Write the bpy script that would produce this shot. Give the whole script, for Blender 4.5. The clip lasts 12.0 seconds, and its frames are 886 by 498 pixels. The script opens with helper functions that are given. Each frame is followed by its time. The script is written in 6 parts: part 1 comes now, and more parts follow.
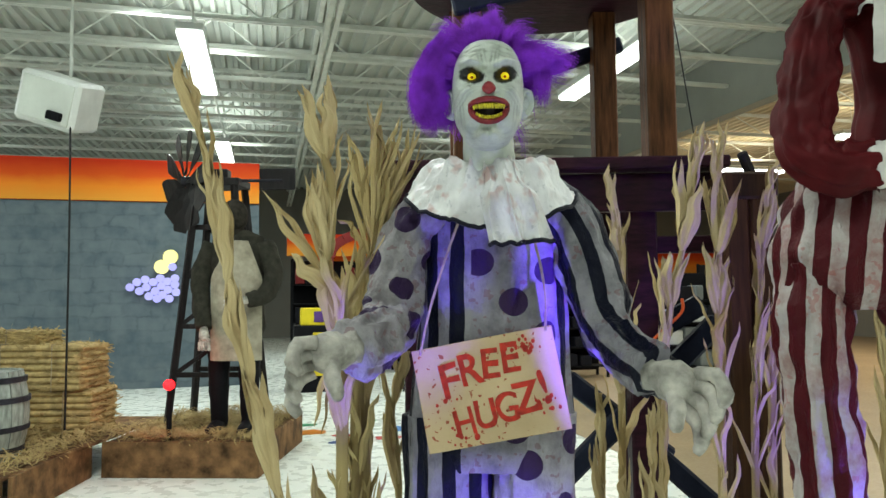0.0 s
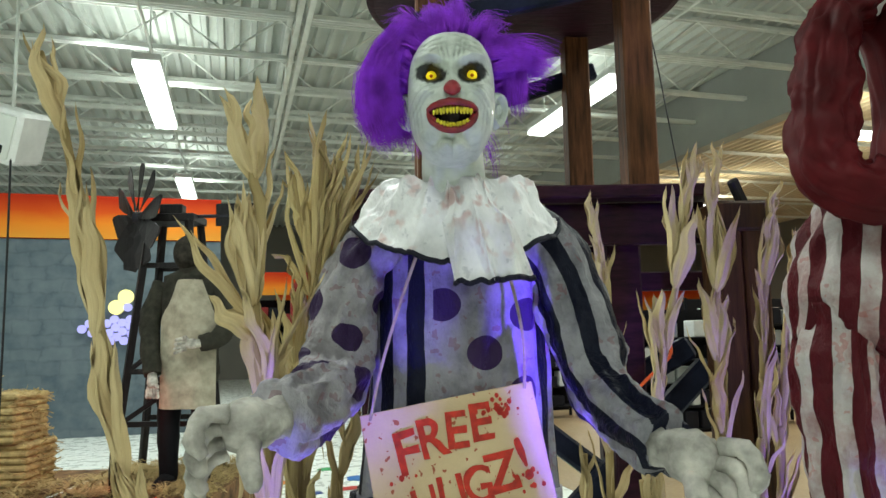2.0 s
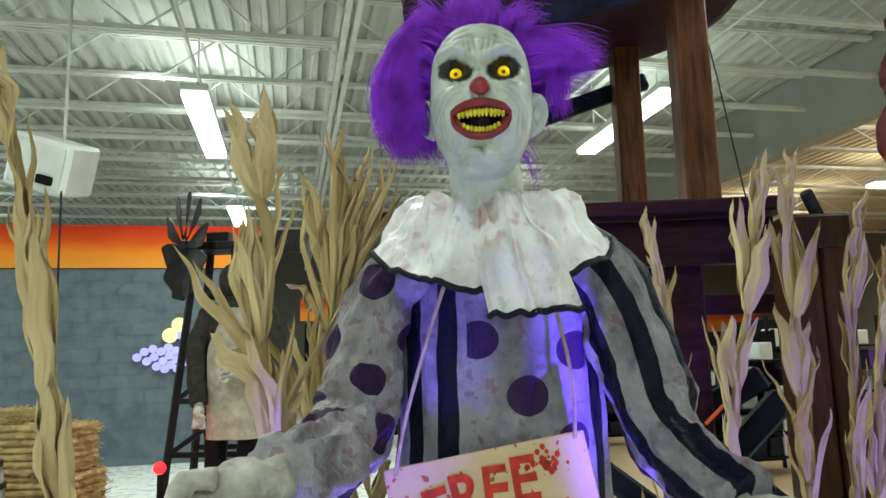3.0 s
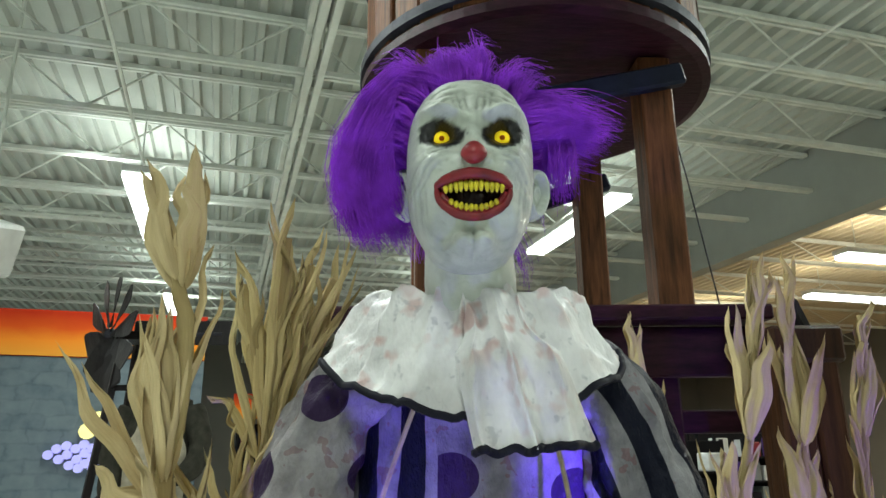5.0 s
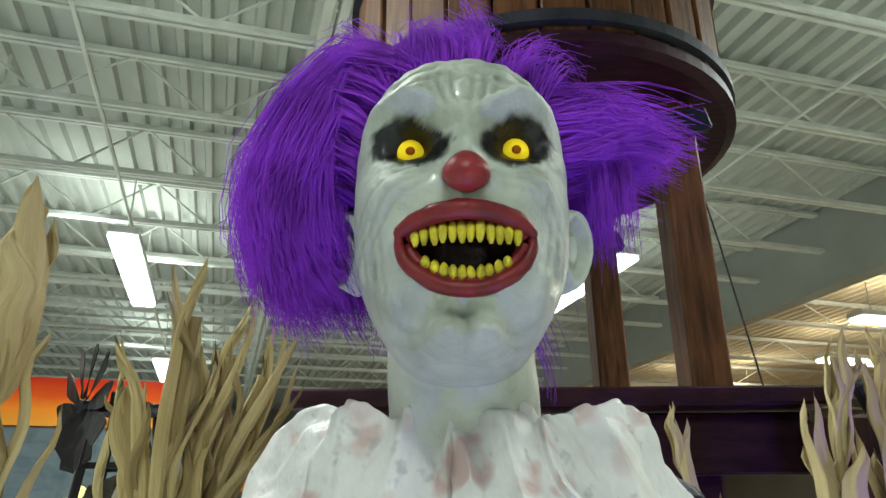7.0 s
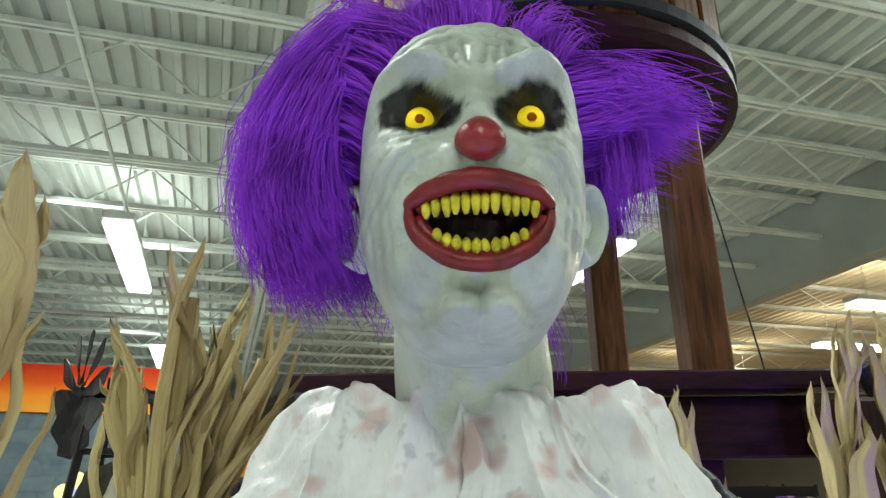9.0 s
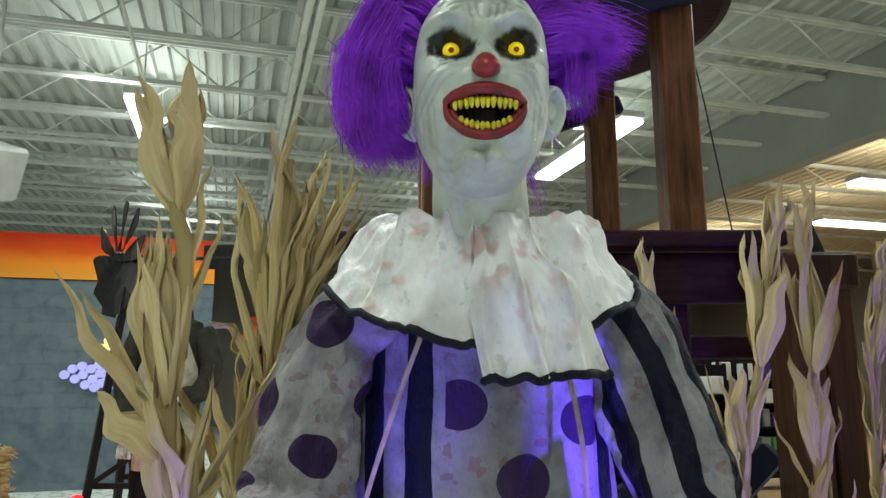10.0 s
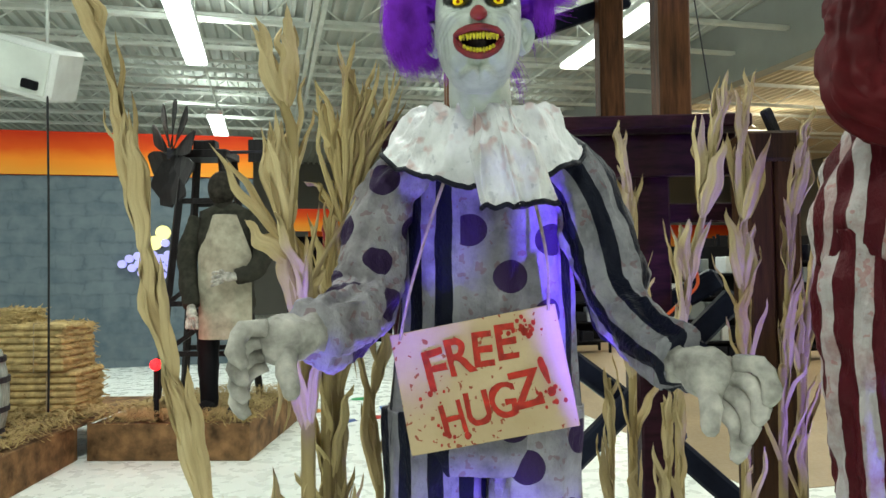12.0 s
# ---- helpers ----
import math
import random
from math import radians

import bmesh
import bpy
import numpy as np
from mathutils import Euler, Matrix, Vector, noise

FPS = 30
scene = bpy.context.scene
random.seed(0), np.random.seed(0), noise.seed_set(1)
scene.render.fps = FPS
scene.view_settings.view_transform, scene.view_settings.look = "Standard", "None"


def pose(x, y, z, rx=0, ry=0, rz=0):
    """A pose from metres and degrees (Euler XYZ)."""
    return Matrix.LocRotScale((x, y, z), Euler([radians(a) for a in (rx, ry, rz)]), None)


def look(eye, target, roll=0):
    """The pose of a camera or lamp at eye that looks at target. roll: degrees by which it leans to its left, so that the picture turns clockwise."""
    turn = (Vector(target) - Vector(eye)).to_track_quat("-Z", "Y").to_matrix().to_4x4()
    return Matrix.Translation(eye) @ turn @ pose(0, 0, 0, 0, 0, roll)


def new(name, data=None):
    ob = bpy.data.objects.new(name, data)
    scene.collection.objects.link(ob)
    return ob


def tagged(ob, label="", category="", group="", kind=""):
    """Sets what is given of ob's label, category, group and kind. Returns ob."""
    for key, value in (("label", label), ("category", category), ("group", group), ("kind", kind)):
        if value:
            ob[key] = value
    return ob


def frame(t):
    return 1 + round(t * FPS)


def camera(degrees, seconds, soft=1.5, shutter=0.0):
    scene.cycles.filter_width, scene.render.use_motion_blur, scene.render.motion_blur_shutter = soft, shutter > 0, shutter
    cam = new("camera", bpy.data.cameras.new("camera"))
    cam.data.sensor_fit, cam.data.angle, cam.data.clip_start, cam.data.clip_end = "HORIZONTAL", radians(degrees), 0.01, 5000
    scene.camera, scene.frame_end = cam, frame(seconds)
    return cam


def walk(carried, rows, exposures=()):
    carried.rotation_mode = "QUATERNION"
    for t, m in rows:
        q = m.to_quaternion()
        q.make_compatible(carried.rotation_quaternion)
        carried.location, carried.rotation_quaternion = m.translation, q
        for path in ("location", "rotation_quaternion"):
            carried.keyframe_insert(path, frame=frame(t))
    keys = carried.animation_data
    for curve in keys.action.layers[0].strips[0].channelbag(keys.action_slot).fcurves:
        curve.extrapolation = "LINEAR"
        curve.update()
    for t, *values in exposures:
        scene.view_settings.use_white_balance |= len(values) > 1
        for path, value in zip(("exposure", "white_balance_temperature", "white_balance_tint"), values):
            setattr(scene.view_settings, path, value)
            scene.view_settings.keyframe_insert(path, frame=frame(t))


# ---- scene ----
import itertools

cam = camera(63.2, 12.0)
PATH = [
    (0, (0.521, 0.207, 1.399), (0.435, 2.2, 1.53), -0.5),
    (0.5, (0.466, 0.259, 1.4), (0.518, 2.253, 1.54), -0.55),
    (1, (0.472, 0.322, 1.408), (0.557, 2.314, 1.573), -0.38),
    (1.5, (0.5, 0.407, 1.409), (0.567, 2.396, 1.607), -0.6),
    (2, (0.535, 0.495, 1.421), (0.534, 2.482, 1.655), -1.0),
    (2.5, (0.564, 0.574, 1.429), (0.462, 2.552, 1.702), -1.18),
    (3, (0.564, 0.668, 1.447), (0.422, 2.64, 1.747), -1.54),
    (3.5, (0.534, 0.769, 1.471), (0.487, 2.734, 1.839), -0.85),
    (5.5, (0.514, 1.026, 1.529), (0.533, 2.94, 2.109), -0.45),
    (6, (0.533, 1.198, 1.6), (0.54, 3.106, 2.204), -0.74),
    (6.5, (0.535, 1.19, 1.605), (0.546, 3.055, 2.329), -0.59),
    (8.5, (0.543, 1.327, 1.65), (0.571, 3.204, 2.342), -0.74),
    (9, (0.528, 1.235, 1.615), (0.554, 3.114, 2.298), -0.74),
    (9.5, (0.516, 1.053, 1.543), (0.52, 2.995, 2.021), -0.44),
    (10, (0.513, 0.931, 1.506), (0.51, 2.899, 1.862), -0.12),
    (10.5, (0.492, 0.791, 1.48), (0.496, 2.766, 1.796), -0.51),
    (11, (0.516, 0.663, 1.456), (0.496, 2.64, 1.754), -0.95),
    (11.5, (0.533, 0.51, 1.41), (0.465, 2.501, 1.576), -1.27),
    (12, (0.542, 0.459, 1.396), (0.453, 2.456, 1.459), -0.81),
]
walk(cam, [(t, look(eye, target, roll)) for t, eye, target, roll in PATH],
     [(0.0, -0.17), (2.0, -0.14), (3.5, -0.11), (5.5, -0.24), (6.5, -0.25), (8.5, -0.14), (9.0, -0.14), (9.5, -0.32), (10.0, -0.35), (10.5, -0.27), (11.0, -0.14), (12.0, -0.06)])

# ---- world and light ----
world = bpy.data.worlds.new("world")
scene.world = world
world.use_nodes = True
world.node_tree.nodes["Background"].inputs[0].default_value = (0.75, 0.85, 0.8, 1)
world.node_tree.nodes["Background"].inputs[1].default_value = 0.25

TURN = radians(16.2)          # the shop's own axes, turned against the walk
CU, SU = math.cos(TURN), math.sin(TURN)


def st(u, v, z=0.0):
    return Vector((u * CU - v * SU, u * SU + v * CU, z))


def lamp(name, kind, m, energy, colour, **more):
    d = bpy.data.lights.new(name, kind)
    d.energy, d.color = energy, colour
    if "size" in more:
        d.shape, d.size, d.size_y = "RECTANGLE", more["size"][0], more["size"][1]
    if "radius" in more:
        d.shadow_soft_size = more["radius"]
    if "cone" in more:
        d.spot_size, d.spot_blend = radians(more["cone"]), 0.6
    ob = new(name, d)
    ob.matrix_world = m
    return ob


LIGHT_Z = 4.38
COOL, WARM = (0.90, 1.0, 0.93), (1.0, 0.90, 0.68)
# long strips that run away from the walk: (u, v of the middle)
STRIPS = [(u, v) for u in (-5.9, -0.3, 4.9) for v in (-2.6, 3.3, 9.5, 15.4)]
for u, v in STRIPS:
    if u == 4.9:
        v -= 0.8
    lamp("strip_lamp", "AREA", Matrix.Translation(st(u, v, LIGHT_Z - 0.085)) @ pose(0, 0, 0, 0, 0, 16.2), 135, COOL, size=(0.26, 2.4))
    # added fill lamp over the closed housing, facing up to brighten the roof deck
    lamp("strip_uplight", "AREA", Matrix.Translation(st(u, v, LIGHT_Z + 0.085)) @ pose(0, 0, 0, 180, 0, -16.2), 34, COOL, size=(0.2, 2.3))
# strips past the header that run across: (u, v)
CROSS = [(10.6, 8.9), (12.2, 11.3), (11.5, 15.0), (10.8, 19.5), (11.0, 4.5), (16.0, 11.0)]
for u, v in CROSS:
    lamp("cross_lamp", "AREA", Matrix.Translation(st(u, v, LIGHT_Z - 0.085)) @ pose(0, 0, 0, 0, 0, 16.2), 150, WARM, size=(2.4, 0.26))
    # the same added upward fill, for the cream deck
    lamp("cross_uplight", "AREA", Matrix.Translation(st(u, v, LIGHT_Z + 0.085)) @ pose(0, 0, 0, 180, 0, -16.2), 34, WARM, size=(2.3, 0.2))
# violet display spots on the floor, and the red lamp on the hay
VIOLET = (0.13, 0.05, 1.0)
SPOTS = [((1.0, 1.30, 0.3), (0.735, 1.86, 1.38), 760, 11), ((1.85, 1.55, 0.3), (1.22, 2.45, 1.40), 130, 40), ((0.14, 1.15, 0.3), (0.30, 1.68, 1.20), 130, 15), ((0.68, 1.28, 0.22), (0.60, 1.62, 1.74), 26, 14), ((0.80, 1.25, 0.2), (0.60, 1.86, 0.70), 170, 32), ((0.30, 1.35, 0.3), (0.455, 1.85, 1.52), 230, 11)]
for eye, aim, power, cone in SPOTS:
    lamp("violet_spot", "SPOT", look(eye, aim), power, VIOLET, radius=0.03, cone=cone)
lamp("red_lamp", "POINT", Matrix.Translation((-1.93, 5.86, 0.74)), 3.5, (1.0, 0.02, 0.02), radius=0.03)


# ---- materials ----
def material(name, rough=0.6, metal=0.0):
    m = bpy.data.materials.new(name)
    m.use_nodes = True
    b = m.node_tree.nodes["Principled BSDF"]
    b.inputs["Roughness"].default_value, b.inputs["Metallic"].default_value = rough, metal
    b.inputs["Specular IOR Level"].default_value = 0.12 if rough > 0.46 else 0.4
    return m, m.node_tree, b


def node(nt, kind, **values):
    n = nt.nodes.new(kind)
    for k, v in values.items():
        if k in n.inputs:
            n.inputs[k].default_value = v
    return n


def coords(nt, kind="Object", scale=(1, 1, 1), turn=(0, 0, 0)):
    c = nt.nodes.new("ShaderNodeTexCoord")
    mp = nt.nodes.new("ShaderNodeMapping")
    mp.inputs["Scale"].default_value = scale
    mp.inputs["Rotation"].default_value = turn
    nt.links.new(c.outputs[kind], mp.inputs["Vector"])
    return mp.outputs["Vector"]


def ramp(nt, fac, stops):
    r = nt.nodes.new("ShaderNodeValToRGB")
    e = r.color_ramp.elements
    while len(e) < len(stops):
        e.new(0.5)
    for el, (p, c) in zip(e, stops):
        el.position, el.color = p, (*c, 1) if len(c) == 3 else c
    nt.links.new(fac, r.inputs["Fac"])
    return r.outputs["Color"]


def mix(nt, fac, a, b, mode="MIX"):
    n = nt.nodes.new("ShaderNodeMix")
    n.data_type, n.blend_type = "RGBA", mode
    for sock, val in ((n.inputs[0], fac), (n.inputs[6], a), (n.inputs[7], b)):
        if isinstance(val, bpy.types.NodeSocket):
            nt.links.new(val, sock)
        elif isinstance(val, (int, float)):
            sock.default_value = val
        else:
            sock.default_value = (*val, 1)
    return n.outputs[2]


def calc(nt, op, a, b=0.0, c=0.0):
    n = nt.nodes.new("ShaderNodeMath")
    n.operation = op
    for sock, val in zip(n.inputs, (a, b, c)):
        if isinstance(val, bpy.types.NodeSocket):
            nt.links.new(val, sock)
        else:
            sock.default_value = val
    return n.outputs[0]


def noise_tex(nt, vec, scale, detail=4.0, rough=0.55):
    n = node(nt, "ShaderNodeTexNoise", Scale=scale, Detail=detail, Roughness=rough)
    nt.links.new(vec, n.inputs["Vector"])
    return n.outputs["Fac"]


def bump(nt, b, height, strength=0.3, distance=0.01):
    n = node(nt, "ShaderNodeBump", Strength=strength, Distance=distance)
    nt.links.new(height, n.inputs["Height"])
    nt.links.new(n.outputs["Normal"], b.inputs["Normal"])


def plain(name, colour, rough=0.6, metal=0.0, vary=0.12, scale=6.0, fine=60.0, relief=0.15, stretch=(1, 1, 1), kind="Object"):
    """A surface with blotches and grain round one colour."""
    m, nt, b = material(name, rough, metal)
    v = coords(nt, kind, stretch)
    big, small = noise_tex(nt, v, scale), noise_tex(nt, v, fine, 3)
    dark = tuple(c * (1 - vary * 1.6) for c in colour)
    light = tuple(min(1, c * (1 + vary)) for c in colour)
    c1 = ramp(nt, big, [(0.3, dark), (0.7, light)])
    c2 = mix(nt, calc(nt, "MULTIPLY", small, 0.35), c1, dark)
    nt.links.new(c2, b.inputs["Base Color"])
    nt.links.new(calc(nt, "MULTIPLY_ADD", small, 0.25, rough - 0.12), b.inputs["Roughness"])
    bump(nt, b, small, relief, 0.004)
    return m


def wood(name, dark, light, stretch=(14, 14, 1.2), rough=0.5):
    m, nt, b = material(name, rough)
    info = nt.nodes.new("ShaderNodeObjectInfo")
    c = nt.nodes.new("ShaderNodeTexCoord")
    add = nt.nodes.new("ShaderNodeVectorMath")
    nt.links.new(c.outputs["Object"], add.inputs[0])
    comb = nt.nodes.new("ShaderNodeCombineXYZ")
    for i in range(3):
        nt.links.new(calc(nt, "MULTIPLY", info.outputs["Random"], 7.0), comb.inputs[i])
    nt.links.new(comb.outputs[0], add.inputs[1])
    mp = nt.nodes.new("ShaderNodeMapping")
    mp.inputs["Scale"].default_value = stretch
    nt.links.new(add.outputs[0], mp.inputs["Vector"])
    g = noise_tex(nt, mp.outputs[0], 3.0, 6, 0.65)
    f = noise_tex(nt, mp.outputs[0], 14.0, 3)
    mid = tuple((a + d) / 2 for a, d in zip(dark, light))
    col = ramp(nt, g, [(0.28, dark), (0.5, mid), (0.72, light)])
    patch = noise_tex(nt, add.outputs[0], 2.5, 3)
    col = mix(nt, ramp(nt, patch, [(0.4, (0, 0, 0)), (0.75, (0.6, 0.6, 0.6))]), col, tuple(x * 0.35 for x in dark))
    col = mix(nt, calc(nt, "MULTIPLY", info.outputs["Random"], 0.3), col, mid)
    nt.links.new(col, b.inputs["Base Color"])
    nt.links.new(calc(nt, "MULTIPLY_ADD", f, 0.35, rough - 0.2), b.inputs["Roughness"])
    bump(nt, b, g, 0.35, 0.006)
    return m


def husk_material(name, dark, light):
    """Dry maize husk: fine ribs along the leaf, pale and brown patches."""
    m, nt, b = material(name, 0.7)
    v = coords(nt, "UV", (340, 5, 1))
    ribs = noise_tex(nt, v, 1.0, 3)
    big = noise_tex(nt, coords(nt, "Object", (1, 1, 0.5)), 9.0, 4)
    rnd = nt.nodes.new("ShaderNodeObjectInfo").outputs["Random"]
    c1 = ramp(nt, big, [(0.3, dark), (0.62, light)])
    c2 = mix(nt, calc(nt, "MULTIPLY", ribs, 0.6), c1, tuple(x * 0.62 for x in dark))
    c3 = mix(nt, calc(nt, "MULTIPLY", rnd, 0.45), c2, tuple(x * 0.7 for x in light))
    nt.links.new(c3, b.inputs["Base Color"])
    bump(nt, b, ribs, 0.6, 0.003)
    return m


def cloth(name, pattern):
    """Costume cloth. UV in metres: u round the limb, v along it. pattern: ('stripes', width, shift) or ('dots', list of (u, v, r))."""
    m, nt, b = material(name, 0.48)
    uv = nt.nodes.new("ShaderNodeUVMap").outputs["UV"]
    sep = nt.nodes.new("ShaderNodeSeparateXYZ")
    nt.links.new(uv, sep.inputs[0])
    wob = noise_tex(nt, uv, 9.0, 3)
    soil = noise_tex(nt, coords(nt), 11.0, 5, 0.65)
    base = ramp(nt, soil, [(0.34, pattern[3]), (0.58, pattern[2])])
    spat = noise_tex(nt, coords(nt), 38.0, 2)
    where = noise_tex(nt, coords(nt), 5.0, 2)
    spots = calc(nt, "MULTIPLY", calc(nt, "GREATER_THAN", spat, 0.60), calc(nt, "GREATER_THAN", where, 0.47))
    base = mix(nt, calc(nt, "MULTIPLY", spots, 0.42), base, pattern[5])
    if pattern[0] == "stripes":
        x = calc(nt, "ADD", sep.outputs[0], calc(nt, "MULTIPLY_ADD", wob, 0.012, -0.006))
        ph = calc(nt, "FRACT", calc(nt, "MULTIPLY_ADD", x, 1.0 / pattern[1], pattern[6]))
        mask = calc(nt, "LESS_THAN", ph, pattern[7])
    else:
        mask = None
        for u, v, r in pattern[1]:
            du = calc(nt, "SUBTRACT", sep.outputs[0], u)
            dv = calc(nt, "SUBTRACT", sep.outputs[1], v)
            d = calc(nt, "SQRT", calc(nt, "ADD", calc(nt, "MULTIPLY", du, du), calc(nt, "MULTIPLY", dv, dv)))
            one = calc(nt, "LESS_THAN", d, r)
            mask = one if mask is None else calc(nt, "MAXIMUM", mask, one)
    dark = mix(nt, calc(nt, "MULTIPLY", soil, 0.3), pattern[4], tuple(c * 1.5 for c in pattern[4]))
    nt.links.new(mix(nt, mask, base, dark), b.inputs["Base Color"])
    weave = noise_tex(nt, coords(nt, "Object", (1, 1, 0.55)), 26.0, 5, 0.6)
    bump(nt, b, weave, 0.85, 0.018)
    return m


def from_paint(name, rough, scale, strength, coat=0.0):
    """Colour painted on the mesh (attribute 'paint'), with fine relief."""
    m, nt, b = material(name, rough)
    a = nt.nodes.new("ShaderNodeAttribute")
    a.attribute_name = "paint"
    n = calc(nt, "ADD", noise_tex(nt, coords(nt), scale, 5, 0.6), calc(nt, "MULTIPLY", noise_tex(nt, coords(nt), scale * 0.35, 3), 1.6))
    big = noise_tex(nt, coords(nt), 22.0, 4)
    c = mix(nt, ramp(nt, big, [(0.42, (0, 0, 0)), (0.75, (0.55, 0.55, 0.55))]), a.outputs["Color"], (0.42, 0.42, 0.38), "MULTIPLY")
    nt.links.new(c, b.inputs["Base Color"])
    bump(nt, b, n, strength, 0.004)
    b.inputs["Coat Weight"].default_value = coat
    return m


def glow(name, colour, strength):
    m, nt, b = material(name, 0.5)
    b.inputs["Base Color"].default_value = (*colour, 1)
    b.inputs["Emission Color"].default_value = (*colour, 1)
    b.inputs["Emission Strength"].default_value = strength
    return m


GREY_DIRT, BLOOD = (0.30, 0.29, 0.31), (0.16, 0.045, 0.05)
M = {}
M["stripe"] = cloth("striped_cloth", ("stripes", 0.066, (0.254, 0.246, 0.262), (0.123, 0.119, 0.131), (0.005, 0.006, 0.014), BLOOD, 0.30, 0.47))
M["dots_front"] = cloth("dotted_cloth", ("dots", [(-0.026, 0.475, 0.031), (0.045, 0.385, 0.032), (0.122, 0.455, 0.031), (0.062, 0.545, 0.032), (0.03, 0.25, 0.03), (0.125, 0.20, 0.031), (0.12, 0.31, 0.031), (0.05, 0.10, 0.03)], (0.254, 0.242, 0.262), (0.123, 0.115, 0.131), (0.035, 0.018, 0.06), BLOOD))
M["dots_arm"] = cloth("dotted_sleeve_cloth", ("dots", [(0.02, 0.10, 0.03), (-0.08, 0.17, 0.03), (0.07, 0.21, 0.03), (-0.02, 0.28, 0.032), (0.08, 0.33, 0.032), (-0.07, 0.38, 0.032), (0.03, 0.43, 0.034), (-0.12, 0.30, 0.03), (0.13, 0.12, 0.03), (0.14, 0.42, 0.03), (-0.13, 0.47, 0.03)], (0.32, 0.303, 0.316), (0.156, 0.143, 0.152), (0.03, 0.016, 0.05), BLOOD))
M["dots_leg"] = cloth("dotted_leg_cloth", ("dots", [(0.02, 0.10, 0.034), (-0.07, 0.20, 0.034), (0.06, 0.27, 0.034), (-0.03, 0.36, 0.034), (0.1, 0.42, 0.034), (-0.1, 0.05, 0.034), (0.0, 0.52, 0.034), (-0.09, 0.6, 0.034), (0.09, 0.68, 0.034)], (0.36, 0.345, 0.37), (0.21, 0.195, 0.22), (0.035, 0.018, 0.06), BLOOD))
M["red_stripe"] = cloth("red_striped_cloth", ("stripes", 0.066, (0.41, 0.369, 0.353), (0.279, 0.164, 0.156), (0.060, 0.005, 0.008), (0.32, 0.07, 0.06), 0.2, 0.52))
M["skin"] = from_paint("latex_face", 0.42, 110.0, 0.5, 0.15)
M["glove"] = plain("soiled_glove", (0.50, 0.47, 0.42), 0.75, vary=0.4, scale=22, fine=110, relief=0.4)
M["nose"] = plain("red_nose", (0.26, 0.02, 0.025), 0.35, vary=0.2, scale=40, fine=200)
M["lip"] = plain("red_lip", (0.19, 0.010, 0.014), 0.40, vary=0.35, scale=60, fine=260)
M["mouth"] = plain("mouth_lining", (0.03, 0.004, 0.004), 0.5)
M["tooth"] = plain("yellow_tooth", (0.66, 0.56, 0.03), 0.35, vary=0.3, scale=120, fine=400)
M["wig"] = plain("purple_wig", (0.36, 0.055, 0.80), 0.75, vary=0.3, scale=26, fine=240, relief=0.2)
M["trim_black"] = plain("black_trim", (0.012, 0.012, 0.02), 0.6)
M["card"] = None
M["husk"] = husk_material("corn_husk", (0.42, 0.29, 0.12), (0.72, 0.58, 0.33))
M["tan_husk"] = husk_material("tan_corn_husk", (0.42, 0.30, 0.12), (0.74, 0.60, 0.31))
M["stalk"] = husk_material("corn_stem", (0.27, 0.19, 0.08), (0.47, 0.36, 0.17))
M["tower_wood"] = wood("stained_planks", (0.010, 0.004, 0.002), (0.22, 0.085, 0.034))
M["deck_wood"] = wood("dark_maroon_boards", (0.008, 0.002, 0.004), (0.045, 0.011, 0.022), (3, 14, 14))
M["brown_wood"] = wood("dark_brown_timber", (0.006, 0.003, 0.002), (0.09, 0.036, 0.014))
M["black_wood"] = wood("black_timber", (0.008, 0.008, 0.01), (0.035, 0.03, 0.03))
M["iron"] = plain("dark_iron_band", (0.035, 0.035, 0.045), 0.55, 0.2, vary=0.3, scale=14)
M["pipe"] = plain("blue_black_beam", (0.014, 0.017, 0.034), 0.5, 0.1, vary=0.3, scale=10)
M["steel"] = plain("white_painted_steel", (0.62, 0.65, 0.60), 0.45, vary=0.1, scale=4)
M["deck"] = plain("painted_roof_deck", (0.46, 0.49, 0.45), 0.5, vary=0.08, scale=1.2, fine=30, relief=0.05)
M["header"] = plain("grey_header_paint", (0.34, 0.36, 0.335), 0.7, vary=0.06, scale=1.5, fine=60)
M["warm_deck"] = plain("cream_roof_deck", (0.62, 0.55, 0.40), 0.6, vary=0.1, scale=1.2, fine=30)
M["wall_paint"] = plain("shop_wall_paint", (0.20, 0.20, 0.18), 0.7, vary=0.06, scale=1.0, fine=60)
M["floor"] = plain("white_shop_tile", (0.78, 0.82, 0.78), 0.28, vary=0.05, scale=1.0, fine=8, relief=0.02)
M["floor_east"] = plain("tan_shop_floor", (0.30, 0.22, 0.13), 0.4, vary=0.12, scale=1.5, fine=30, relief=0.03)
M["black"] = plain("matt_black", (0.006, 0.006, 0.008), 0.7)
M["white"] = plain("white_enamel", (0.70, 0.72, 0.70), 0.4, vary=0.08, scale=6)
M["diffuser"] = glow("lamp_diffuser", (0.92, 1.0, 0.95), 6.0)
M["straw"] = plain("straw", (0.50, 0.37, 0.17), 0.8, vary=0.3, scale=14, fine=120, relief=0.6)
M["rust"] = plain("rust_stained_board", (0.22, 0.12, 0.055), 0.7, vary=0.5, scale=7, fine=60, relief=0.4)
M["barrel"] = plain("weathered_grey_staves", (0.33, 0.36, 0.33), 0.6, vary=0.3, scale=9, fine=60, stretch=(4, 4, 1))
M["coat"] = plain("dark_olive_coat", (0.036, 0.034, 0.026), 0.85, vary=0.3, scale=16)
M["apron"] = plain("soiled_canvas_apron", (0.38, 0.34, 0.26), 0.85, vary=0.25, scale=12, fine=90, relief=0.3)
